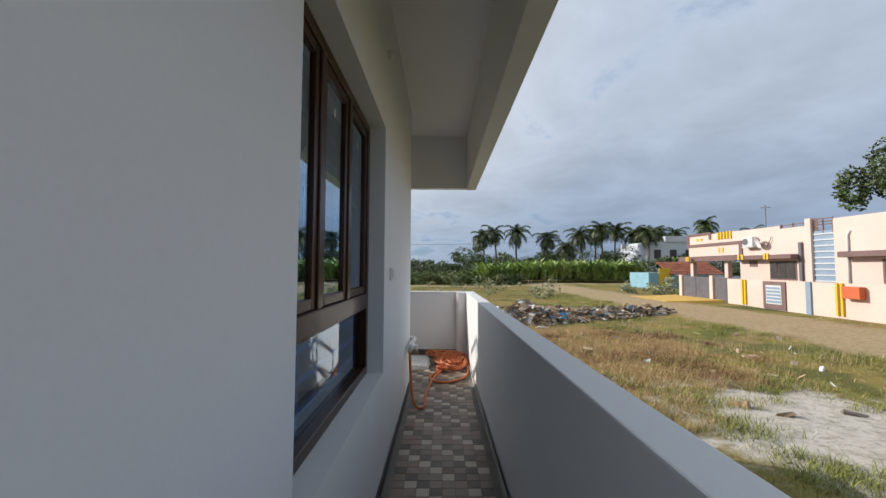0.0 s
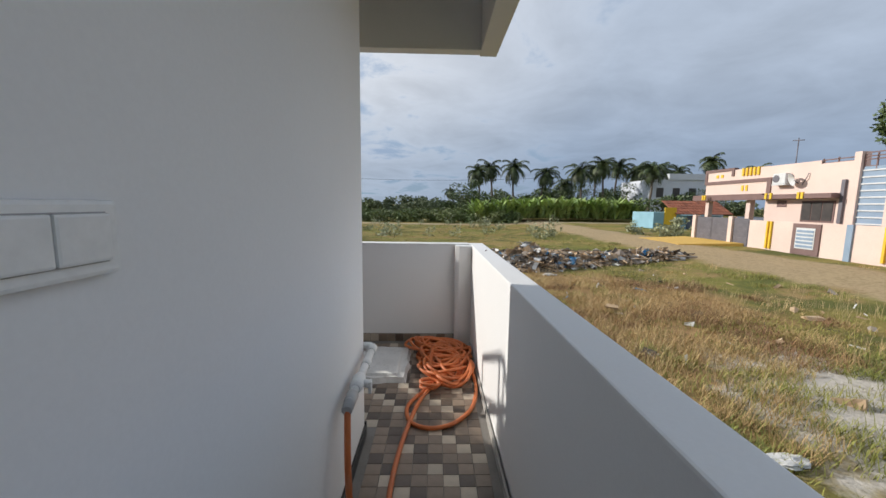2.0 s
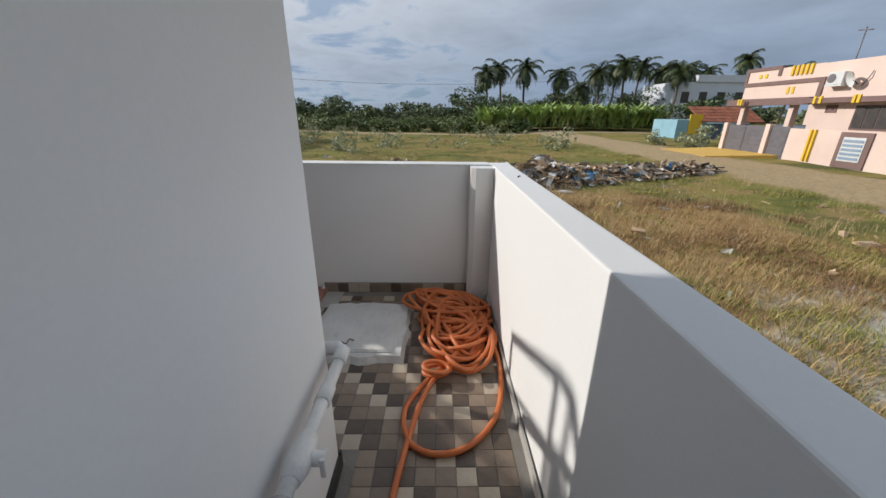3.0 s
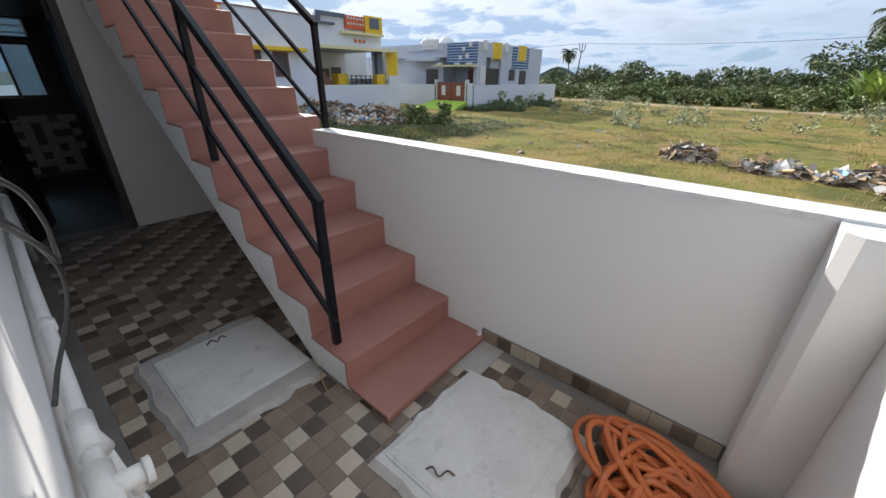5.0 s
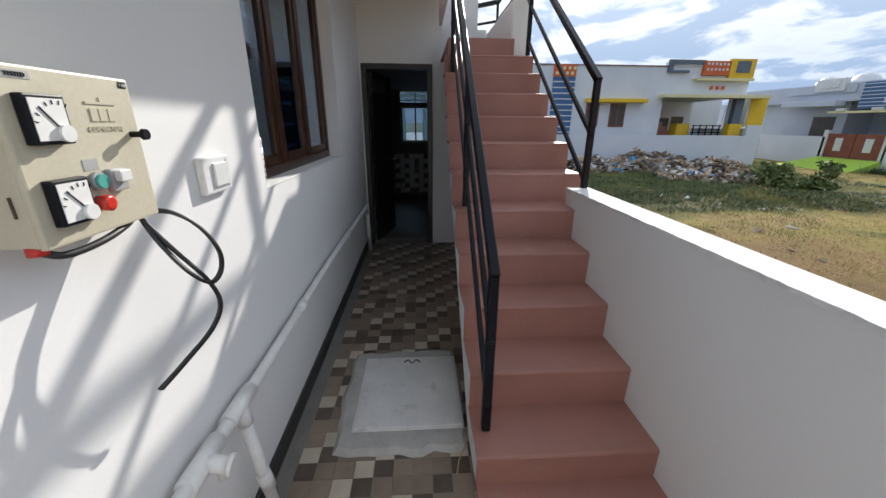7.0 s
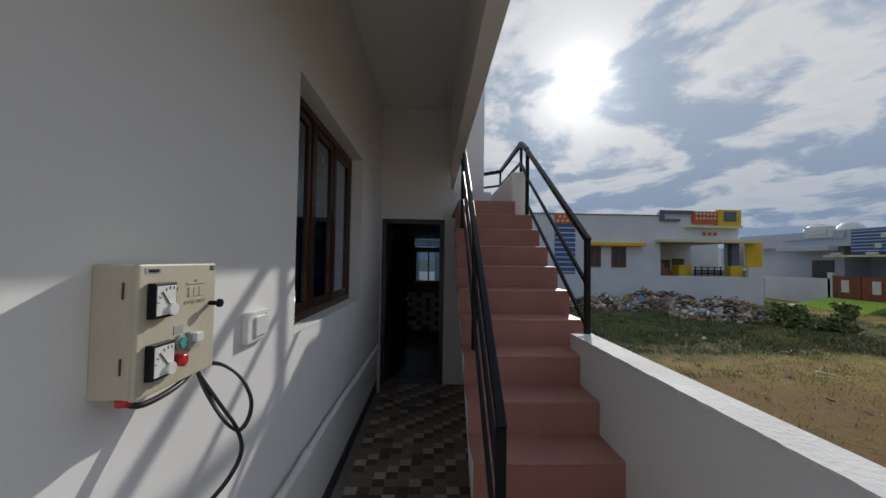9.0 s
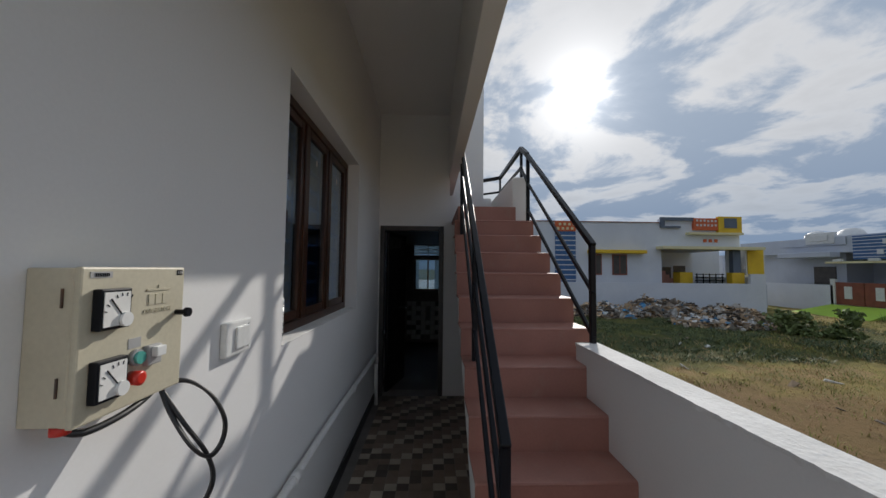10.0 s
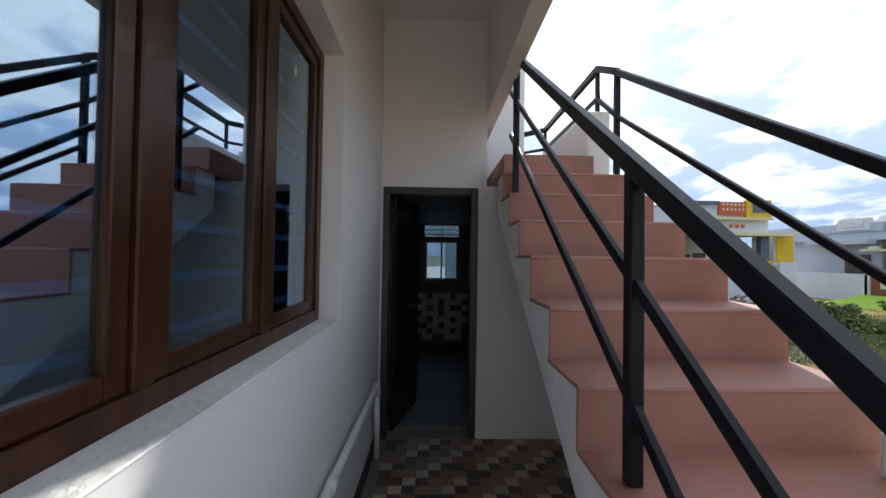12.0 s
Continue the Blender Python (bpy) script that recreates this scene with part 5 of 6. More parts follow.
rt = random.Random(31)
thicket("far_woods", "green far tree line along the horizon, haze put into its colour", rt, [(-60 + i * 3.1 + rt.random() * 2, 96 + rt.random() * 22, 2.2 + rt.random() * 2.2) for i in range(60)], LEAF_HAZE, "trees", 1100, 0.42)
thicket("far_woods", "green scrub woods beyond the road, haze and backlight put into their colour", rt, [(-30 + i * 1.5 + rt.random(), 62 + rt.random() * 14, 0.55 + rt.random() * (0.6 if i < 16 else 1.6)) for i in range(34)], LEAF_HAZE, "trees", 1000, 0.26)
thicket("far_woods", "woods beyond the neighbouring houses, haze put into their colour", rt, [(-150 + i * 4 + rt.random() * 2, 120 + rt.random() * 40, 1.8 + rt.random() * 1.4) for i in range(30)], LEAF_HAZE, "trees", 900, 0.32)
thicket("plantation_undergrowth", "dense dark undergrowth beneath the palms", rt, [(12 + i * 0.85 + rt.random(), 63 + rt.random() * 12, 1.6 + rt.random() * 1.2) for i in range(46)], LEAF, "bushes", 800, 0.28)
thicket("scrub", "light green scrub bushes along the far road", rt, [(-26 + i * 0.62 + rt.random() * 0.8, 49 + rt.random() * 9, 0.9 + rt.random() * 0.9) for i in range(62)], LEAF2, "bushes", 420, 0.18)
thicket("scrub", "pale green weeds scattered over the field", rt, [(x, y, 0.35 + rt.random() * 0.5) for x, y, s in scatter(rt, 30, -16, 11, 26, 46, clear)], GREYSCRUB, "bushes", 110, 0.10, 1.0)
thicket("scrub", "green bushes at the edge of the rubbish heap", rt, [(-14.2, 15.2, 0.75), (-15.4, 16.4, 0.7), (-13.2, 16.2, 0.45), (-16.5, 20.4, 0.6), (-17.2, 28.5, 0.7), (-16.8, 31, 0.6), (-16.5, 34.5, 0.7)], LEAF2, "bushes", 420, 0.11)
thicket("scrub", "weeds along the gateway of the pink house", rt, [(17.4, 24.5, 0.6), (19, 26.5, 0.9), (21, 28.0, 1.0), (23, 28.5, 1.0), (16.6, 27.0, 0.6)], GREYSCRUB, "bushes", 300, 0.12)
thicket("scrub", "tall pale weed stalks beside the field track", rt, [(8.5, 26, 0.7), (9.4, 27.2, 0.6), (10.2, 28, 0.8), (-5.5, 24, 0.7), (-6.6, 25, 0.55), (-9.5, 31.0, 1.2), (-10.5, 31.5, 1.0)], GREYSCRUB, "bushes", 260, 0.10, 1.3)


def bananas():
    rnd = random.Random(8)
    V, F = [], []
    for i in range(800):
        x, y = 6.0 + rnd.random() * 25, 50.5 + rnd.random() * 8
        z = gz(x, y)
        for _ in range(6):
            az, el = rnd.random() * 6.28, radians(50 + rnd.random() * 35)
            d = Vector((math.cos(az), math.sin(az), 0))
            s = d.cross(Vector((0, 0, 1)))
            p, L = Vector((x, y, z + 0.3 + rnd.random() * 1.5)), 1.5 + rnd.random() * 1.3
            prev = None
            for k in range(5):
                w = 0.17 * math.sin(math.pi * (0.08 + 0.9 * k / 4))
                j = len(V)
                V += [p - s * w, p + s * w]
                if k:
                    F.append((j - 2, j - 1, j + 1, j))
                p = p + (d * math.cos(el) + Vector((0, 0, math.sin(el)))) * L / 4
                el -= radians(17)
    tagged(mesh_from("banana_plantation", V, F, BANANA), "dense bright green banana plants in a long bed", "banana plants", kind="stuff")


bananas()
V = [(-150 + i * 12, 620, -5 + 9 * math.exp(-((i - 8) / 4.0) ** 2) + 23 * math.exp(-((i - 16) / 3.0) ** 2)) for i in range(26)]
V = [(-320 + x, y, z) for x, y, z in V]
VB = [(x, y, -8) for x, y, z in V]
VC = [(x, y + 120, -8) for x, y, z in V]
tagged(mesh_from("hill", V + VB + VC, [(i, i + 1, 26 + i + 1, 26 + i) for i in range(25)] + [(i + 1, i, 52 + i, 52 + i + 1) for i in range(25)], HILL), "low hill on the horizon, blue haze put into its colour", "hill", kind="structure")

pl = thing("utility_pole", (-39.0, 98.0, gz(-39, 98)), "leaning power pole with a forked top", "pole")
part("pole_shaft", T(([(-39.0, 98, -1.2), (-38.4, 98, 7.2)], [0.2, 0.13]), n=8), BARK, pl)
part("cross_arm", T((spline([(-39.1, 98, 9.0), (-38.9, 98, 7.6), (-38.4, 98, 7.0), (-37.8, 98, 7.6), (-37.6, 98, 9.0)], 3), 0.10), ([(-38.4, 98, 7.0), (-38.35, 98, 9.0)], 0.10), n=6), BARK, pl)

wl = thing("power_line", (-38.4, 98, 8.9), "thin sagging power cable strung from the pole", "cable")
part("span", T((spline([(-38.4, 98, 8.9), (-14, 103, 8.3), (12, 109, 8.9), (40, 116, 10.6)], 6), 0.035), n=5), BLACK_PAINT, wl)
part("span", T((spline([(-38.4, 98, 8.9), (-60, 94, 8.0), (-85, 90, 8.6)], 6), 0.035), n=5), BLACK_PAINT, wl)


# ---- rubbish ----
def heap(name, label, mounds, seed):
    """Rubbish tip: dark mounds with branches, rags and torn sheets lying on them."""
    rnd = random.Random(seed)

    def height(x, y):
        z = 0.0
        for cx, cy, rx, ry, h in mounds:
            q = ((x - cx) / rx) ** 2 + ((y - cy) / ry) ** 2
            if q < 1:
                z = max(z, h * (1 - q) * (0.8 + 0.5 * noise.noise((x * 1.7, y * 1.7, seed))))
        return gz(x, y) + z

    V, F, M = [], [], []
    for cx, cy, rx, ry, h in mounds:                       # earth and ash under the rubbish
        n = 14
        base = len(V)
        for i in range(n + 1):
            for j in range(n + 1):
                x, y = cx + rx * (2 * i / n - 1), cy + ry * (2 * j / n - 1)
                V.append((x, y, height(x, y) - 0.04 + 0.05 * noise.noise((x * 5, y * 5, seed))))
        for i in range(n):
            for j in range(n):
                k = base + i * (n + 1) + j
                F.append((k, k + n + 1, k + n + 2, k + 1)); M.append(rnd.choice((0, 1, 4)))
    for cx, cy, rx, ry, h in mounds:
        for _ in range(int(150 * rx * ry)):                  # crumpled sheets and rags
            a, q = rnd.random() * 6.28, rnd.random() ** 0.55
            x, y = cx + rx * q * math.cos(a), cy + ry * q * math.sin(a)
            k = rnd.choices(range(5), (1.8, 5.5, 4.0, 0.35, 1.4))[0]
            L = 0.05 + 0.22 * rnd.random() ** 2
            tilt = Euler((rnd.gauss(0, 0.55), rnd.gauss(0, 0.55), rnd.random() * 6.28)).to_matrix()
            b, c = len(V), Vector((x, y, height(x, y) + 0.03))
            for i in range(3):
                for j in range(3):
                    V.append(c + tilt @ Vector(((i - 1) * L, (j - 1) * L * (0.4 + 0.5 * rnd.random()), rnd.gauss(0, L * 0.28))))
            for i in range(2):
                for j in range(2):
                    o = b + 3 * i + j
                    F.append((o, o + 3, o + 4, o + 1)); M.append(k)
        for _ in range(int(34 * rx * ry)):                  # branches and palm stalks
            a, q = rnd.random() * 6.28, rnd.random() ** 0.6
            x, y = cx + rx * q * math.cos(a), cy + ry * q * math.sin(a)
            az, L, r = rnd.random() * 6.28, 0.25 + rnd.random() * 0.9, 0.010 + rnd.random() ** 2 * 0.04
            z = height(x, y) + 0.05
            p = [Vector((x + math.cos(az) * L * t + rnd.gauss(0, 0.05), y + math.sin(az) * L * t + rnd.gauss(0, 0.05), z + rnd.gauss(0.02, 0.05))) for t in (-0.5, 0.0, 0.5)]
            k, b = rnd.choice((0, 1, 1, 4)), len(V)
            for o in p:
                for u in range(4):
                    V.append(o + Vector((-math.sin(az) * math.cos(u * 1.571), math.cos(az) * math.cos(u * 1.571), math.sin(u * 1.571))) * r)
            for t in range(2):
                for u in range(4):
                    F.append((b + 4 * t + u, b + 4 * t + (u + 1) % 4, b + 4 * t + 4 + (u + 1) % 4, b + 4 * t + 4 + u)); M.append(k)
    return tagged(mesh_from(name, V, F, RUB, M), label, "rubbish", kind="stuff")


def rubbish(name, label, spots, rnd, n, size):
    V, F, M = [], [], []
    for cx, cy, rx, ry, h in spots:
        for _ in range(n):
            a, q = rnd.random() * 6.28, rnd.random() ** 0.6
            x, y = cx + rx * q * math.cos(a), cy + ry * q * math.sin(a)
            z = gz(x, y) + h * (1 - q * q) * (0.35 + 0.65 * rnd.random())
            k = rnd.choices(range(5), (2.5, 7, 3.6, 0.6, 3))[0]
            L = size * (0.5 + rnd.random() * 1.3)
            thin = rnd.random() < 0.6
            dims = Vector((L, L * (0.12 if thin else 0.3 + rnd.random() * 0.5), L * (0.1 if thin else 0.15 + rnd.random() * 0.3)))
            R = Euler((rnd.gauss(0, 0.5), rnd.gauss(0, 0.5), rnd.random() * 6.28)).to_matrix()
            i = len(V)
            for sx in (-1, 1):
                for sy in (-1, 1):
                    for sz in (-1, 1):
                        j = Vector((sx * dims.x * (0.7 + rnd.random() * 0.5), sy * dims.y * (0.5 + rnd.random()), sz * dims.z * (0.5 + rnd.random()))) * 0.5
                        V.append(Vector((x, y, z)) + R @ j)
            for f in ((0, 1, 3, 2), (4, 6, 7, 5), (0, 4, 5, 1), (2, 3, 7, 6), (0, 2, 6, 4), (1, 5, 7, 3)):
                F.append(tuple(i + q for q in f)); M.append(k)
    return tagged(mesh_from(name, V, F, RUB, M), label, "rubbish", kind="stuff")


def rag_bag(x, y, size, material, seed, label):
    """A crumpled sack or sheet of plastic lying on the ground or on a heap."""
    z = gz(x, y) + (0.18 if "heap" in label else 0.0)
    bm = bmesh.new()
    bmesh.ops.create_icosphere(bm, subdivisions=3, radius=1.0)
    for v in bm.verts:
        k = 1 + 0.5 * noise.noise((v.co.x * 2.2 + seed, v.co.y * 2.2, v.co.z * 2.2)) + 0.16 * noise.noise((v.co.x * 7, v.co.y * 7, v.co.z * 7 + seed))
        v.co = Vector((x + v.co.x * k * size, y + v.co.y * k * size * 0.55, z + max(-0.02, v.co.z * k * size * 0.22 + 0.04)))
    b = obj("plastic_sack", bm, material)
    return tagged(b, label, "sack", "sacks in the field")


rr = random.Random(77)
heap("rubbish_heap", "heap of dry branches, rags and plastic rubbish in the field", [(4.5, 13.4, 1.5, 1.7, 0.85), (5.9, 13.9, 1.7, 1.4, 0.6), (8.3, 14.6, 2.2, 1.2, 0.45), (10.6, 15.0, 2.0, 1.0, 0.42), (3.2, 14.8, 1.3, 1.1, 0.45), (1.0, 15.0, 1.1, 0.7, 0.3), (-1.4, 15.6, 0.9, 0.7, 0.5)], 7)
heap("rubbish_heap", "long low heap of rubble and plastic bags by the white house", [(-19.6, 10.2, 1.5, 2.6, 0.6), (-19.8, 13.4, 1.5, 2.5, 1.0), (-19.2, 16.6, 1.3, 2.0, 0.65), (-16.4, 14.2, 1.7, 2.2, 0.22)], 9)
for bx, by, bs, bk, bseed in ((5.4, 12.6, 0.24, 3, 21), (5.8, 12.9, 0.16, 2, 22), (6.6, 13.2, 0.22, 2, 23), (4.0, 12.2, 0.2, 2, 24), (9.2, 13.9, 0.2, 2, 25), (-16.2, 13.2, 0.34, 3, 26), (-15.7, 14.6, 0.26, 2, 27), (-15.4, 13.6, 0.2, 3, 28), (-17.6, 15.2, 0.3, 2, 29)):
    rag_bag(bx, by, bs, RUB[bk], bseed, "crumpled blue plastic sheet on the rubbish heap" if bk == 3 else "crumpled white plastic bag on the rubbish heap")
rubbish("litter", "scattered stones and litter on the grass", [(7, 8, 5, 5, 0.02), (8, 4, 4, 3, 0.02), (5.5, 8.5, 2.5, 2.5, 0.03), (-10, 11, 6, 5, 0.02), (-4, 19, 5, 5, 0.03)], rr, 26, 0.20)


rag_bag(3.98, 1.15, 0.20, RUB[2], 3, "crumpled pale plastic sack lying in the grass")
rag_bag(4.7, 11.2, 0.22, RUB[2], 8, "crumpled pale plastic sack lying in the grass")

# ---- neighbouring houses ----
def walls(parent, material, *boxes):
    for b in boxes:
        part("wall", B(b), material, parent)


def pink_house():
    F = 19.6
    h = thing("pink_house", (24, 15, -0.7), "single-storey pale pink house with brown and blue trim", "house")
    walls(h, PINK, (F, 5.0, -0.9, 28, 13.16, 3.97), (F + 0.12, 13.16, -0.9, 28, 14.25, 3.30), (F - 0.05, 14.23, -0.9, F + 0.4, 14.52, 4.12), (F, 14.52, -0.9, 28, 18.85, 3.55), (F, 14.52, 3.55, F + 0.2, 16.0, 3.75), (F, 16.0, 3.55, F + 0.2, 18.85, 3.92),
                   (F, 18.85, 2.38, 28, 23.7, 3.5), (F, 18.85, 3.5, F + 0.2, 21.4, 3.94), (F, 21.4, 3.5, F + 0.2, 23.7, 3.9), (24, 18.85, -0.9, 28, 23.7, 2.38), (F + 0.05, 23.35, -0.9, F + 0.35, 23.65, 2.38), (F + 0.1, 20.0, -0.9, F + 0.4, 20.3, 2.38))
    part("brown_band", B((F - 0.06, 18.6, 3.08, F, 23.8, 3.28), (F - 0.06, 18.6, 2.38, F, 18.86, 3.08), (F - 0.05, 21.3, 3.9, F + 0.25, 23.8, 4.08), (F - 0.05, 21.3, 3.55, F, 21.5, 3.9), (F - 0.05, 23.6, 3.3, F, 23.8, 3.9)), BROWNP, h)
    part("porch_beam", B((F - 0.25, 18.9, 2.0, F + 0.02, 24.6, 2.36)), BROWNP, h)
    part("sunshade", B((F - 0.55, 14.84, 2.03, F, 18.9, 2.28), bevel=0.02, seg=1), BROWNP, h)
    part("sunshade", B((F - 0.5, 5.0, 2.03, F, 12.6, 2.30), bevel=0.02, seg=1), BROWNP, h)
    for y in (18.2, 17.9, 16.35, 16.15, 23.1, 22.9):
        zb = 2.0 if y < 17 or y > 22 else 2.0
        part("yellow_block", B((F - 0.6, y, 2.02, F - 0.52, y + 0.12, 2.36)), YELLOW, h)
    for i in range(5):
        part("yellow_fin", B((F - 0.08, 19.45 + 0.27 * i, 3.5, F + 0.22, 19.58 + 0.27 * i, 3.98)), YELLOW, h)
    for y in (20.5, 20.2):
        part("yellow_block", B((F - 0.04, y, 2.58, F, y + 0.15, 2.92)), YELLOW, h)
    for y in (22.2, 22.6):
        part("yellow_block", B((F - 0.04, y, 3.5, F, y + 0.2, 3.7)), YELLOW, h)
    bp = part("blue_panel", B((F + 0.08, 13.18, 0.8, F + 0.12, 14.23, 3.43)), BLUEP, h)
    for i in range(9):
        part("white_strip", B((F + 0.04, 13.18, 0.83 + 0.30 * i, F + 0.08, 14.23, 0.89 + 0.30 * i)), STEELW, bp)
    part("grey_fin", B((F - 0.12, 14.7, 0.84, F, 14.86, 2.9)), GATEGREY, h)
    w = part("window", B((F - 0.03, 15.08, 0.85, F + 0.03, 16.70, 1.92)), BROWNP, h)
    for i in range(3):
        p = part("shutter", B((F - 0.05, 15.16 + 0.51 * i, 0.93, F - 0.03, 15.62 + 0.51 * i, 1.85)), DARKWIN, w)
    part("vent", B((F - 0.03, 17.55, 1.6, F + 0.02, 18.1, 1.95)), BROWNP, h)
    w = part("window", B((F - 0.03, 8.2, 0.85, F + 0.03, 11.2, 1.92)), BROWNP, h)
    part("shutter", B((F - 0.05, 8.3, 0.93, F - 0.03, 11.1, 1.85)), DARKWIN, w)
    bm = bmesh.new()
    for y0, y1 in ((13.25, 14.2), (14.6, 16.0)):
        for z in (3.62, 3.76, 3.92):
            bar(bm, (F + 0.1, y0, z + (0.12 if y0 < 14 else 0)), (F + 0.1, y1, z + (0.12 if y0 < 14 else 0)), 0.05)
        for y in (y0, (y0 + y1) / 2, y1):
            bar(bm, (F + 0.1, y, 3.3), (F + 0.1, y, 4.0), 0.05)
    part("roof_railing", bm, BROWNP, h)
    part("drain_pipe", T(([(F - 0.06, 12.5, 0.6), (F - 0.06, 12.5, 3.1), (F - 0.02, 12.4, 3.3)], 0.04), n=8), STEELW, h)
    ac = thing("air_conditioner", (F - 0.2, 17.7, 2.8), "white outdoor air-conditioner unit on the pink house", "air conditioner")
    part("casing", B((F - 0.36, 17.45, 2.86, F - 0.06, 18.2, 3.42), bevel=0.02), STEELW, ac)
    part("fan_grille", T(([(F - 0.362, 17.98, 3.14), (F - 0.38, 17.98, 3.14)], 0.2), n=20), GATEGREY, ac)
    part("bracket", B((F - 0.4, 17.4, 2.78, F, 18.2, 2.85)), STEELW, ac)
    dsh = thing("satellite_dish", (F - 0.1, 17.0, 2.8), "small white satellite dish on the wall", "satellite dish")
    bm = bmesh.new()
    bmesh.ops.create_cone(bm, cap_ends=False, segments=20, radius1=0.34, radius2=0.05, depth=0.14, matrix=Matrix.Translation((F - 0.32, 17.05, 3.05)) @ Euler((radians(70), radians(20), radians(60))).to_matrix().to_4x4())
    part("dish", bm, STEELW, dsh)
    part("arm", T(([(F, 17.05, 2.85), (F - 0.25, 17.05, 3.0)], 0.03), ([(F - 0.05, 16.8, 2.75), (F - 0.1, 16.55, 3.1), (F - 0.05, 16.5, 3.35)], 0.02), n=6), GATEGREY, dsh)
    an = thing("antenna_mast", (24, 18.5, 3.55), "thin rooftop antenna mast", "antenna")
    part("mast", T(([(24, 21.8, 3.5), (24, 21.8, 6.1)], 0.035), ([(24, 21.4, 5.9), (24, 22.2, 6.0)], 0.03), n=6), GATEGREY, an)
    car = thing("parked_car", (22, 21.4, -0.75), "dark car parked under the porch", "car")
    part("body", B((20.6, 19.4, -0.45, 22.2, 23.0, 0.35), (20.7, 20.0, 0.35, 22.1, 22.4, 0.95), bevel=0.15, seg=3), SLATE, car)
    for y in (20.1, 22.3):
        part("wheel", T(([(20.55, y, -0.45), (20.75, y, -0.45)], 0.3), n=16), BLACK_PAINT, car)

    W = 18.1
    cw = thing("compound_wall", (W, 12, -0.7), "pale pink compound wall with blue and brown panels", "wall")
    walls(cw, PINK, (W, 5.0, -0.95, W + 0.2, 18.05, 0.85))
    part("brown_surround", B((W - 0.06, 14.17, -0.68, W, 15.48, 0.80)), BROWNP, cw)
    pn = part("white_panel", B((W - 0.08, 14.38, -0.40, W - 0.06, 15.28, 0.60)), STEELW, cw)
    for i in range(5):
        part("blue_strip", B((W - 0.10, 14.43, -0.33 + 0.18 * i, W - 0.08, 15.23, -0.22 + 0.18 * i)), BLUEP, pn)
    part("blue_pilaster", B((W - 0.08, 12.86, -0.9, W, 13.1, 0.86)), BLUEP, cw)
    for y in (16.62, 16.82, 11.45, 11.66):
        part("yellow_bar", B((W - 0.09, y, -0.6, W, y + 0.09, 0.84)), YELLOW, cw)
    part("red_letter_box", B((W - 0.3, 10.6, 0.2, W, 11.3, 0.72), bevel=0.02), ORANGE, cw)
    gt = thing("steel_gate", (W, 20.8, -0.7), "closed grey steel double gate between pale posts", "gate")
    for y in (22.24, 19.18):
        part("gate_post", B((W - 0.1, y, -0.9, W + 0.2, y + 0.28, 1.02)), PINK, gt)
    for y0, y1 in ((19.48, 20.85), (20.87, 22.22), (18.08, 19.16)):
        lf = part("gate_leaf", B((W + 0.02, y0, -0.72, W + 0.06, y1, 0.92)), GATEGREY, gt)
        for i in range(6):
            part("slat", B((W, y0 + 0.06, -0.6 + 0.25 * i, W + 0.02, y1 - 0.06, -0.44 + 0.25 * i)), GATEGREY, lf)
    bm = bmesh.new()
    q = [(W, 18.3, -0.50), (W, 23.2, -0.50), (15.2, 24.0, -0.70), (15.2, 19.6, -0.70)]
    a, b = [bm.verts.new(p) for p in q], [bm.verts.new((x, y, z - 0.4)) for x, y, z in q]
    bm.faces.new(a); bm.faces.new(b[::-1])
    for i in range(4):
        bm.faces.new((a[i], a[(i + 1) % 4], b[(i + 1) % 4], b[i]))
    tagged(obj("entrance_ramp", bm, OCHRE), "sloping yellow painted entrance ramp", "ramp", kind="structure")


pink_house()


def hut():
    h = thing("blue_hut", (26, 36, -0.8), "small sky-blue hut with a red tiled roof", "house")
    walls(h, CYAN, (22.8, 35.0, -1.0, 25.6, 39.0, 1.0), (25.6, 35.2, -1.0, 30.0, 39.0, 0.7))
    part("yellow_panel", B((23.9, 34.9, -0.3, 25.1, 35.0, 1.5)), YELLOW, h)
    part("doorway", B((26.4, 35.1, -1.0, 27.2, 35.2, 0.7)), SLATE, h)
    rf = part("roof", B((25.0, 37.0, 2.05, 31.0, 37.1, 2.1)), ROOFTILE, h)
    for j in range(5):
        for i in range(15):
            bm = bmesh.new()
            y0, z0 = 34.7 + 0.5 * j, 0.85 + 0.27 * j
            bar(bm, (25.1 + 0.4 * i, y0, z0), (25.1 + 0.4 * i, y0 + 0.56, z0 + 0.27), 0.36, 0.07)
            part("roof_tile", bm, ROOFTILE, rf)
    w = thing("white_building", (40, 60, -0.8), "white two-storey building half hidden by palms", "house")
    walls(w, BLUEWHITE, (37.0, 60.0, -1.0, 50.0, 70.0, 6.2), (40, 59.8, 6.2, 50, 70, 7.2))
    for i in range(4):
        part("window", B((38.0 + 2.8 * i, 59.95, 3.2, 39.2 + 2.8 * i, 60.05, 4.8)), DARKWIN, w)


hut()


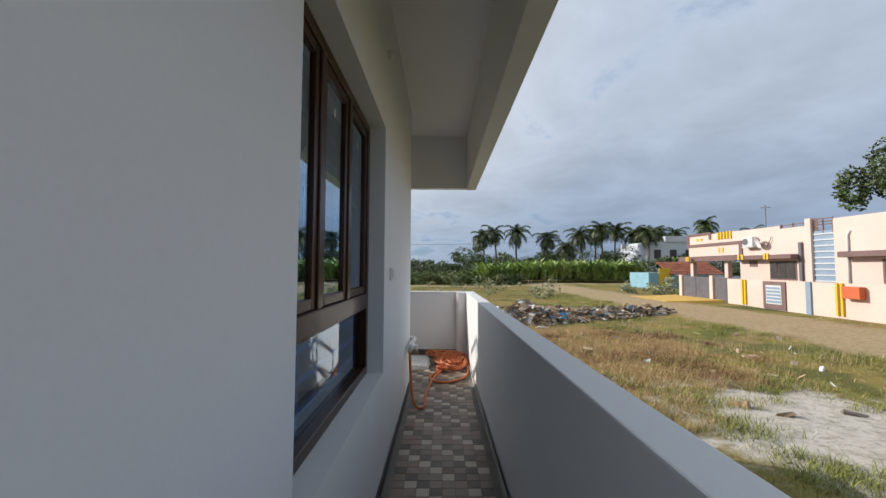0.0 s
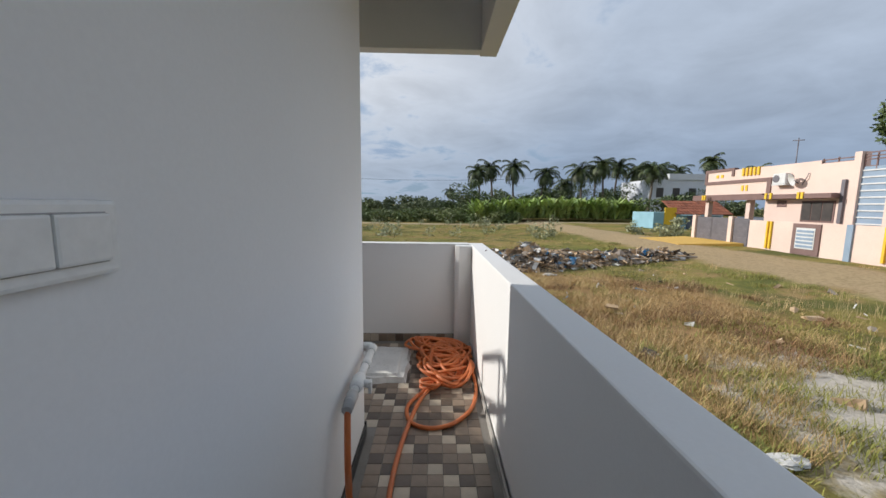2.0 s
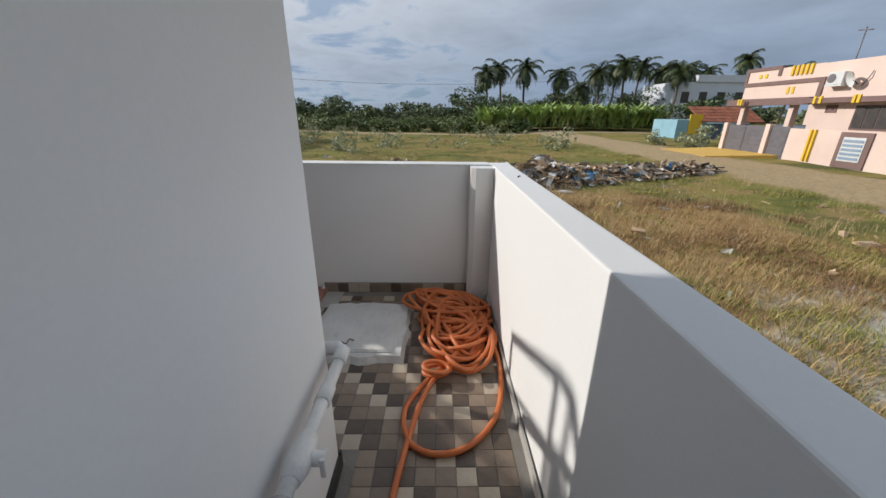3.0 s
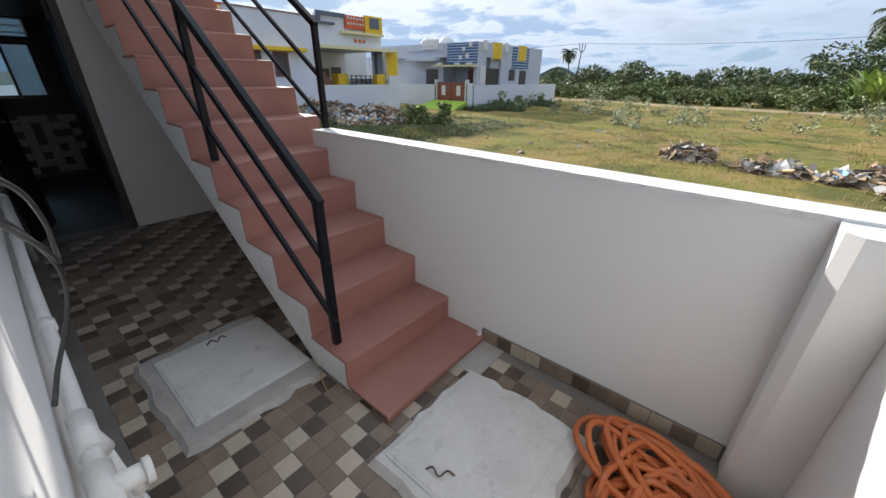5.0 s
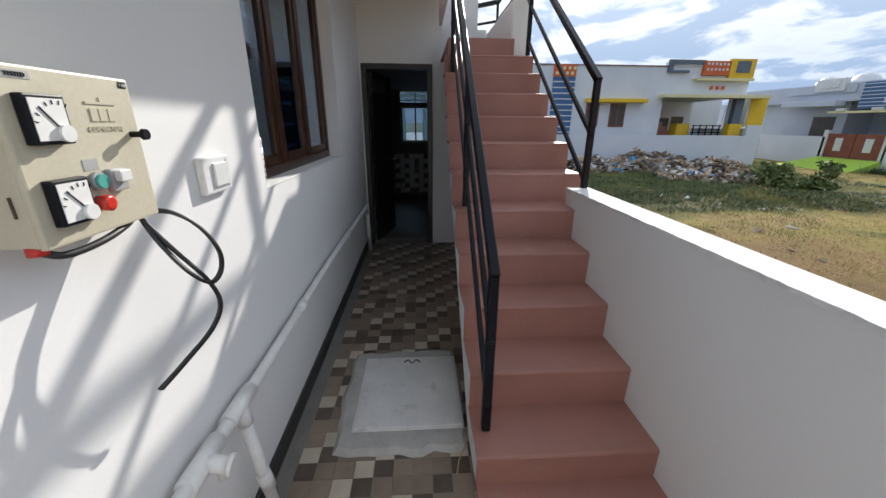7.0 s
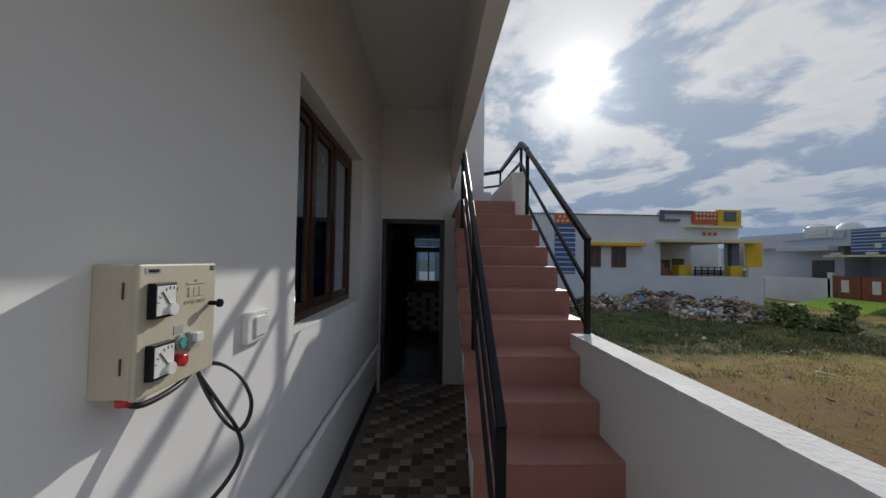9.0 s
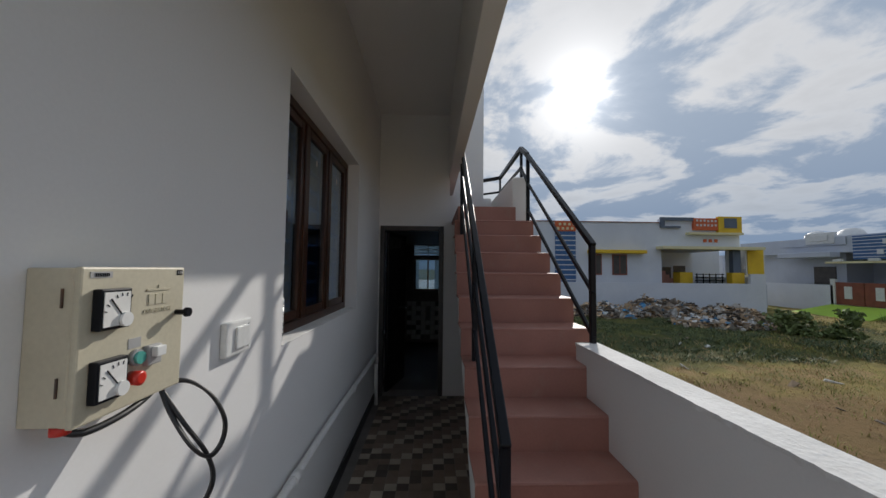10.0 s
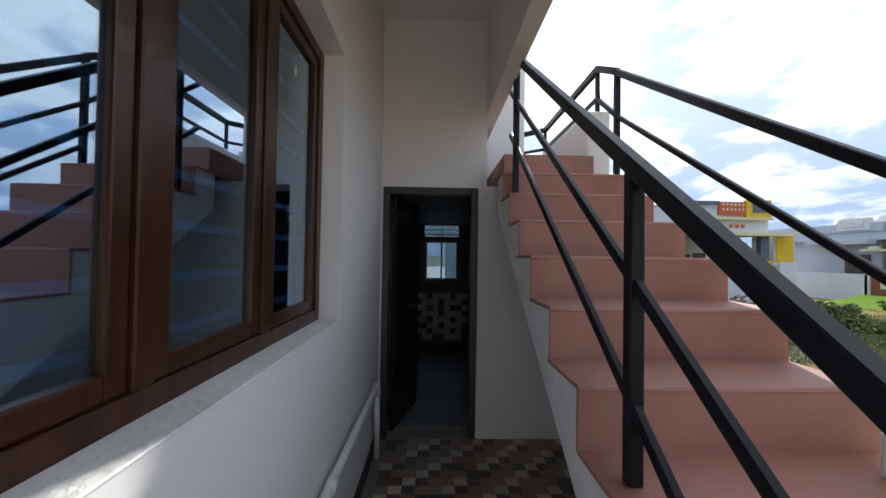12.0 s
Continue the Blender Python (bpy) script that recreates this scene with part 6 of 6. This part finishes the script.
def white_house():
    F = -22.6
    h = thing("white_house", (-27, 15, -0.9), "pale blue-white single-storey house with colourful roof trim", "house")
    # facade with the porch recess
    walls(h, BLUEWHITE, (-31, 4.0, -1.1, F, 15.3, 4.66), (-31, 15.3, 3.0, F, 20.45, 4.66), (-31, 15.3, -1.1, -27.0, 20.45, 3.0), (-31, 20.45, -1.1, -27.5, 23.0, 4.2), (F - 0.35, 19.75, -1.1, F - 0.05, 20.2, 3.0), (F - 0.2, 15.2, 4.66, F + 0.05, 20.45, 4.9))
    part("navy_trim", B((F, 15.22, 4.80, F + 0.16, 17.4, 5.02), (F, 15.22, 4.34, F + 0.16, 15.48, 4.80), (F, 15.48, 4.34, F + 0.16, 16.5, 4.46)), SLATE, h)
    rp = part("red_panel", B((F, 17.33, 4.22, F + 0.18, 18.92, 4.98)), ORANGE, h)
    rnd = random.Random(4)
    for i in range(12):
        y, z = 17.5 + 0.24 * (i % 6), 4.45 + 0.27 * (i // 6) + 0.05 * rnd.random()
        part("white_mark", B((F + 0.18, y, z, F + 0.20, y + 0.12, z + 0.13)), STEELW, rp)
    yp = part("yellow_panel", B((F, 18.92, 4.02, F + 0.24, 20.43, 5.10)), YELLOW, h)
    part("dark_square", B((F + 0.24, 19.28, 4.36, F + 0.27, 20.1, 4.98)), SLATE, yp)
    part("cream_ledge", B((F, 16.9, 3.92, F + 0.35, 20.45, 4.06)), CREAM, h)
    for i in range(3):
        part("red_block", B((F, 18.05 + 0.36 * i, 3.45, F + 0.05, 18.25 + 0.36 * i, 3.65)), ORANGE, h)
    part("porch_slab", B((F - 0.1, 14.95, 2.96, F + 0.7, 21.5, 3.14)), CREAM, h)
    part("porch_column", B((F - 0.05, 19.75, 0.9, F + 0.28, 20.25, 2.96)), SLATE, h)
    part("yellow_pedestal", B((F - 0.1, 19.6, -1.0, F + 0.35, 20.4, 1.52)), YELLOW, h)
    part("yellow_pedestal", B((F - 1.3, 16.9, -1.0, F - 0.6, 17.75, 1.52)), YELLOW, h)
    # flat dark panels paint the shade deep in the porch
    part("recess_shade", B((-27.0, 16.4, -0.6, -26.95, 18.8, 1.9), (-27.0, 19.0, -0.6, -26.95, 19.9, 2.0)), DARKWIN, h)
    bm = bmesh.new()
    for i in range(7):
        box(bm, F - 2.2 + 0.0 * i, 15.5 + 0.26 * i, 0.7, F - 1.2, 15.8 + 0.26 * i, 2.1 - 0.25 * i)
    part("porch_stairs", bm, RED, h)
    bm = bmesh.new()
    for z in (1.0, 1.2, 1.4):
        bar(bm, (F - 0.3, 17.7, z), (F - 0.3, 19.6, z), 0.05)
    for i in range(5):
        bar(bm, (F - 0.3, 17.8 + 0.42 * i, 0.7), (F - 0.3, 17.8 + 0.42 * i, 1.45), 0.05)
    part("porch_grille", bm, BLACK_PAINT, h)
    part("sunshade", B((F, 10.5, 2.66, F + 0.5, 14.1, 2.88), bevel=0.02, seg=1), YELLOW, h)
    for y0, y1 in ((10.62, 11.42), (12.1, 13.05)):
        w = part("window", B((F - 0.02, y0, 1.30, F + 0.04, y1, 2.62)), GATEWOOD, h)
        for i in range(2):
            wd = (y1 - y0 - 0.2) / 2
            part("pane", B((F + 0.04, y0 + 0.07 + i * (wd + 0.06), 1.38, F + 0.05, y0 + 0.07 + i * (wd + 0.06) + wd, 2.54)), DARKWIN, w)
    pb = part("blue_panel", B((F, 8.44, 0.85, F + 0.06, 9.75, 4.02)), NAVY, h)
    for i in range(10):
        part("white_strip", B((F + 0.06, 8.44, 0.95 + 0.31 * i, F + 0.08, 9.75, 1.01 + 0.31 * i)), STEELW, pb)
    pc = part("checked_panel", B((F, 8.44, 4.05, F + 0.08, 9.75, 4.68)), ORANGE, h)
    for i in range(8):
        part("white_mark", B((F + 0.08, 8.55 + 0.3 * (i % 4) + 0.12 * (i // 4), 4.14 + 0.27 * (i // 4), F + 0.10, 8.7 + 0.3 * (i % 4) + 0.12 * (i // 4), 4.30 + 0.27 * (i // 4))), CREAM, pc)
    part("roof_coping", B((F - 0.15, 4.0, 4.66, F + 0.06, 15.2, 4.71)), GATEWOOD, h)
    C = -21.7
    cw = thing("compound_wall", (C, 14, -1.0), "low pale blue-white compound wall with a tall orange panel", "wall")
    walls(cw, BLUEWHITE, (C - 0.2, 3.0, -1.2, C, 20.3, 0.85), (C - 0.2, 20.3, -1.2, C, 21.25, 1.45), (-34, 21.05, -1.2, C - 0.2, 21.25, 1.2))
    part("orange_panel", B((C - 1.3, 20.95, 1.45, C - 0.9, 22.0, 3.05)), YELLOW, cw)
    part("panel_frame", B((C - 1.32, 20.85, 1.35, C - 0.95, 20.95, 3.15), (C - 1.32, 22.0, 1.35, C - 0.95, 22.1, 3.15), (C - 1.32, 20.85, 3.05, C - 0.95, 22.1, 3.17)), STEELW, cw)


white_house()


def blue_house():
    h = thing("blue_house", (-24, 33, -0.8), "light grey-blue house with navy and yellow striped panels", "house")
    FY, EX = 26.9, -18.6
    walls(h, GREYBLUE, (-30, FY + 0.6, -1.0, -22.6, 38, 3.2), (-30, FY, 2.9, EX, 38, 3.95), (-22.6, FY + 2.4, -1.0, EX - 0.3, 38, 2.9), (EX - 0.3, FY, -1.0, EX, FY + 1.3, 2.9), (EX - 0.3, FY + 3.6, -1.0, EX, 38, 2.9), (-26.2, FY - 0.1, 3.4, -22.0, FY, 3.9))
    part("arch_hood", B((-26.0, FY - 0.7, 2.6, -22.4, FY, 2.95), bevel=0.05), GREYBLUE, h)
    bp = part("navy_panel", B((-21.6, FY - 0.12, 2.42, EX + 0.02, FY, 3.88)), NAVY, h)
    for i in range(7):
        part("white_strip", B((-21.6, FY - 0.16, 2.55 + 0.2 * i, EX + 0.04, FY - 0.12, 2.59 + 0.2 * i)), BLUEWHITE, bp)
    for x, z in ((-20.0, 3.3), (-19.3, 3.6), (-19.6, 2.8), (-20.3, 2.7)):
        part("white_block", B((x, FY - 0.22, z, x + 0.3, FY - 0.16, z + 0.3)), STEELW, bp)
    part("ledge", B((-22.8, FY - 0.6, 2.18, EX + 0.1, FY, 2.3)), CREAM, h)
    for x in (-22.3, -20.4, -19.2):
        part("white_dentil", B((x, FY - 0.66, 2.30, x + 0.5, FY - 0.5, 2.46)), STEELW, h)
    part("door", B((-21.2, FY + 2.35, -0.4, -19.9, FY + 2.4, 2.0)), GATEWOOD, h)
    part("window", B((-24.6, FY + 0.55, 0.8, -23.2, FY + 0.6, 2.0)), DARKWIN, h)
    part("crest", B((-24.4, FY - 0.2, 3.5, -22.6, FY + 0.1, 4.25), (-24.1, FY - 0.25, 3.7, -22.9, FY - 0.2, 4.1), bevel=0.02, seg=1), STEELW, h)
    for x in (-25.6, -23.4):
        bm = bmesh.new()
        bmesh.ops.create_uvsphere(bm, u_segments=18, v_segments=10, radius=0.75, matrix=Matrix.Translation((x, FY + 2, 4.0)) @ Matrix.Diagonal((1, 1, 0.85, 1)))
        part("water_tank", bm, STEELW, h, "round white water tank")
    for y0 in (28.95, 33.2):
        y = part("yellow_panel", B((EX, y0, 2.8, EX + 0.15, y0 + 1.3, 4.02)), YELLOW, h)
        part("white_frame", B((EX, y0 - 0.1, 2.75, EX + 0.12, y0, 4.06)), STEELW, y)
        part("white_frame", B((EX, y0 + 1.3, 2.75, EX + 0.12, y0 + 1.4, 4.06)), STEELW, y)
    sp = part("navy_panel", B((EX, 32.3, 2.15, EX + 0.05, 35.3, 3.85)), NAVY, h)
    for i in range(7):
        part("white_strip", B((EX + 0.05, 32.3, 2.25 + 0.23 * i, EX + 0.09, 35.3, 2.30 + 0.23 * i)), BLUEWHITE, sp)
    for y in (27.6, 30.8):
        part("white_block", B((EX, y, 3.4, EX + 0.12, y + 0.6, 4.08)), STEELW, h)
    # flat dark panel paints the shade inside the wall opening
    part("shade_panel", B((EX - 0.25, FY + 1.3, -0.8, EX - 0.2, FY + 3.6, 2.1)), DARKWIN, h)
    part("window", B((EX, 31.9, 1.15, EX + 0.05, 32.9, 2.06)), DARKWIN, h)
    part("side_door", B((EX, 33.8, -0.9, EX + 0.05, 35.0, 2.0)), DARKWIN, h)
    part("white_screen", B((EX, 27.3, 0.9, EX + 0.08, 28.1, 2.2)), STEELW, h)
    cw = thing("compound_wall", (-20, 30, -1.0), "low pale blue compound wall round the striped house", "wall")
    walls(cw, BLUEWHITE, (-18.5, 26.1, -1.3, -18.3, 41.4, 0.82), (-18.9, 26.0, -1.3, -18.3, 26.2, 0.95), (-28.0, 26.0, -1.3, -22.15, 26.2, 0.8))
    # stepped end of the front wall
    part("stepped_wall", B(*[(-29.4 + 0.9 * i, 24.2, -1.2, -28.6 + 0.9 * i, 24.4, 2.9 - 0.55 * i) for i in range(5)]), GREYBLUE, cw)
    g = thing("entrance_gate", (-20.5, 26.1, -0.4), "closed red-brown double gate with white lattice panels", "gate")
    for x0 in (-22.1, -20.5):
        lf = part("gate_leaf", B((x0, 26.08, -0.38, x0 + 1.55, 26.14, 1.0)), GATEWOOD, g)
        part("lattice", B((x0 + 0.55, 26.04, 0.0, x0 + 0.95, 26.08, 0.75)), STEELW, lf)
    for x in (-22.2, -18.95):
        part("gate_post", B((x - 0.1, 26.0, -0.6, x + 0.15, 26.25, 1.2)), STEELW, g)
    bm = bmesh.new()
    q = [(-22.3, 26.0, -0.40), (-18.8, 26.0, -0.40), (-17.9, 22.9, -0.93), (-22.4, 23.2, -0.93)]
    a, b = [bm.verts.new(p) for p in q], [bm.verts.new((x, y, z - 0.5)) for x, y, z in q]
    bm.faces.new(a); bm.faces.new(b[::-1])
    for i in range(4):
        bm.faces.new((a[i], a[(i + 1) % 4], b[(i + 1) % 4], b[i]))
    tagged(obj("entrance_ramp", bm, GREENP), "sloping lime-green painted entrance ramp", "ramp", kind="structure")


blue_house()


# ---- floor with its printed mosaic tiles ----
floor = structure("floor", B((-4.47, 0.0, -0.3, XP, YB, 0.0), (XW, -9.0, -0.3, XP, 0.0, 0.0)), GROUT, "outdoor floor of small brown and beige squares", "floor")


def lay_tiles():
    P, H = 0.0865, 0.0024
    rnd = random.Random(2)
    shared = {}

    def chip(k):
        if k not in shared:
            bm = bmesh.new()
            s, t = P / 2 - 0.0009, P / 2 - 0.0022
            lo = [bm.verts.new((x * s, y * s, 0)) for x, y in ((-1, -1), (1, -1), (1, 1), (-1, 1))]
            hi = [bm.verts.new((x * t, y * t, H)) for x, y in ((-1, -1), (1, -1), (1, 1), (-1, 1))]
            bm.faces.new(hi)
            for i in range(4):
                bm.faces.new((lo[i], lo[(i + 1) % 4], hi[(i + 1) % 4], hi[i]))
            me = bpy.data.meshes.new("tile")
            bm.to_mesh(me); bm.free()
            me.materials.append(TILES[k])
            shared[k] = me
        return shared[k]

    V, F, M, made = [], [], [], 0
    nx0, nx1 = int(-4.2 / P), int((XP - 0.02) / P)
    for i in range(nx0 - 1, nx1):
        x = (i + 0.5) * P + 0.012
        for j in range(-104, 19):
            y = (j + 0.5) * P
            if x + P / 2 > XP or x - P / 2 < -4.23 or y + P / 2 > YB or y - P / 2 < -8.95:
                continue
            if x - P / 2 < XW + 0.012 and y - P / 2 < 0.014:
                continue
            k = (2, 0, 1, 1)[(i + j) % 4] if rnd.random() < 0.86 else rnd.choice((0, 1, 1))
            if made < 300 and -0.75 < y < 1.0 and -0.95 < x < XP:
                ob = new("tile", chip(k))
                ob.location = (x, y, 0.0)
                ob.parent = floor
                made += 1
                continue
            s, t, b = P / 2 - 0.0009, P / 2 - 0.0022, len(V)
            V += [(x + u * s, y + v * s, 0.0) for u, v in ((-1, -1), (1, -1), (1, 1), (-1, 1))] + [(x + u * t, y + v * t, H) for u, v in ((-1, -1), (1, -1), (1, 1), (-1, 1))]
            F += [(b + 4, b + 5, b + 6, b + 7)] + [(b + u, b + (u + 1) % 4, b + 4 + (u + 1) % 4, b + 4 + u) for u in range(4)]
            M += [k] * 5
    rest = mesh_from("far_tiles", V, F, TILES, M)
    rest.parent = floor
    tagged(rest, kind="stuff")
    sk = structure("tile_skirting", B((-0.58, YB - 0.008, 0.0, 0.60, YB, 0.088)), GROUT, "brown mosaic tile skirting below the parapet", "baseboard")
    for i in range(13):
        x = -0.56 + 0.0885 * i
        k = rnd.choice((0, 0, 1, 1, 2))
        me = B((x + 0.002, YB - 0.013, 0.004, x + 0.0865, YB - 0.008, 0.084), bevel=0.0015, seg=1)
        part("tile", me, TILES[k], sk)


lay_tiles()
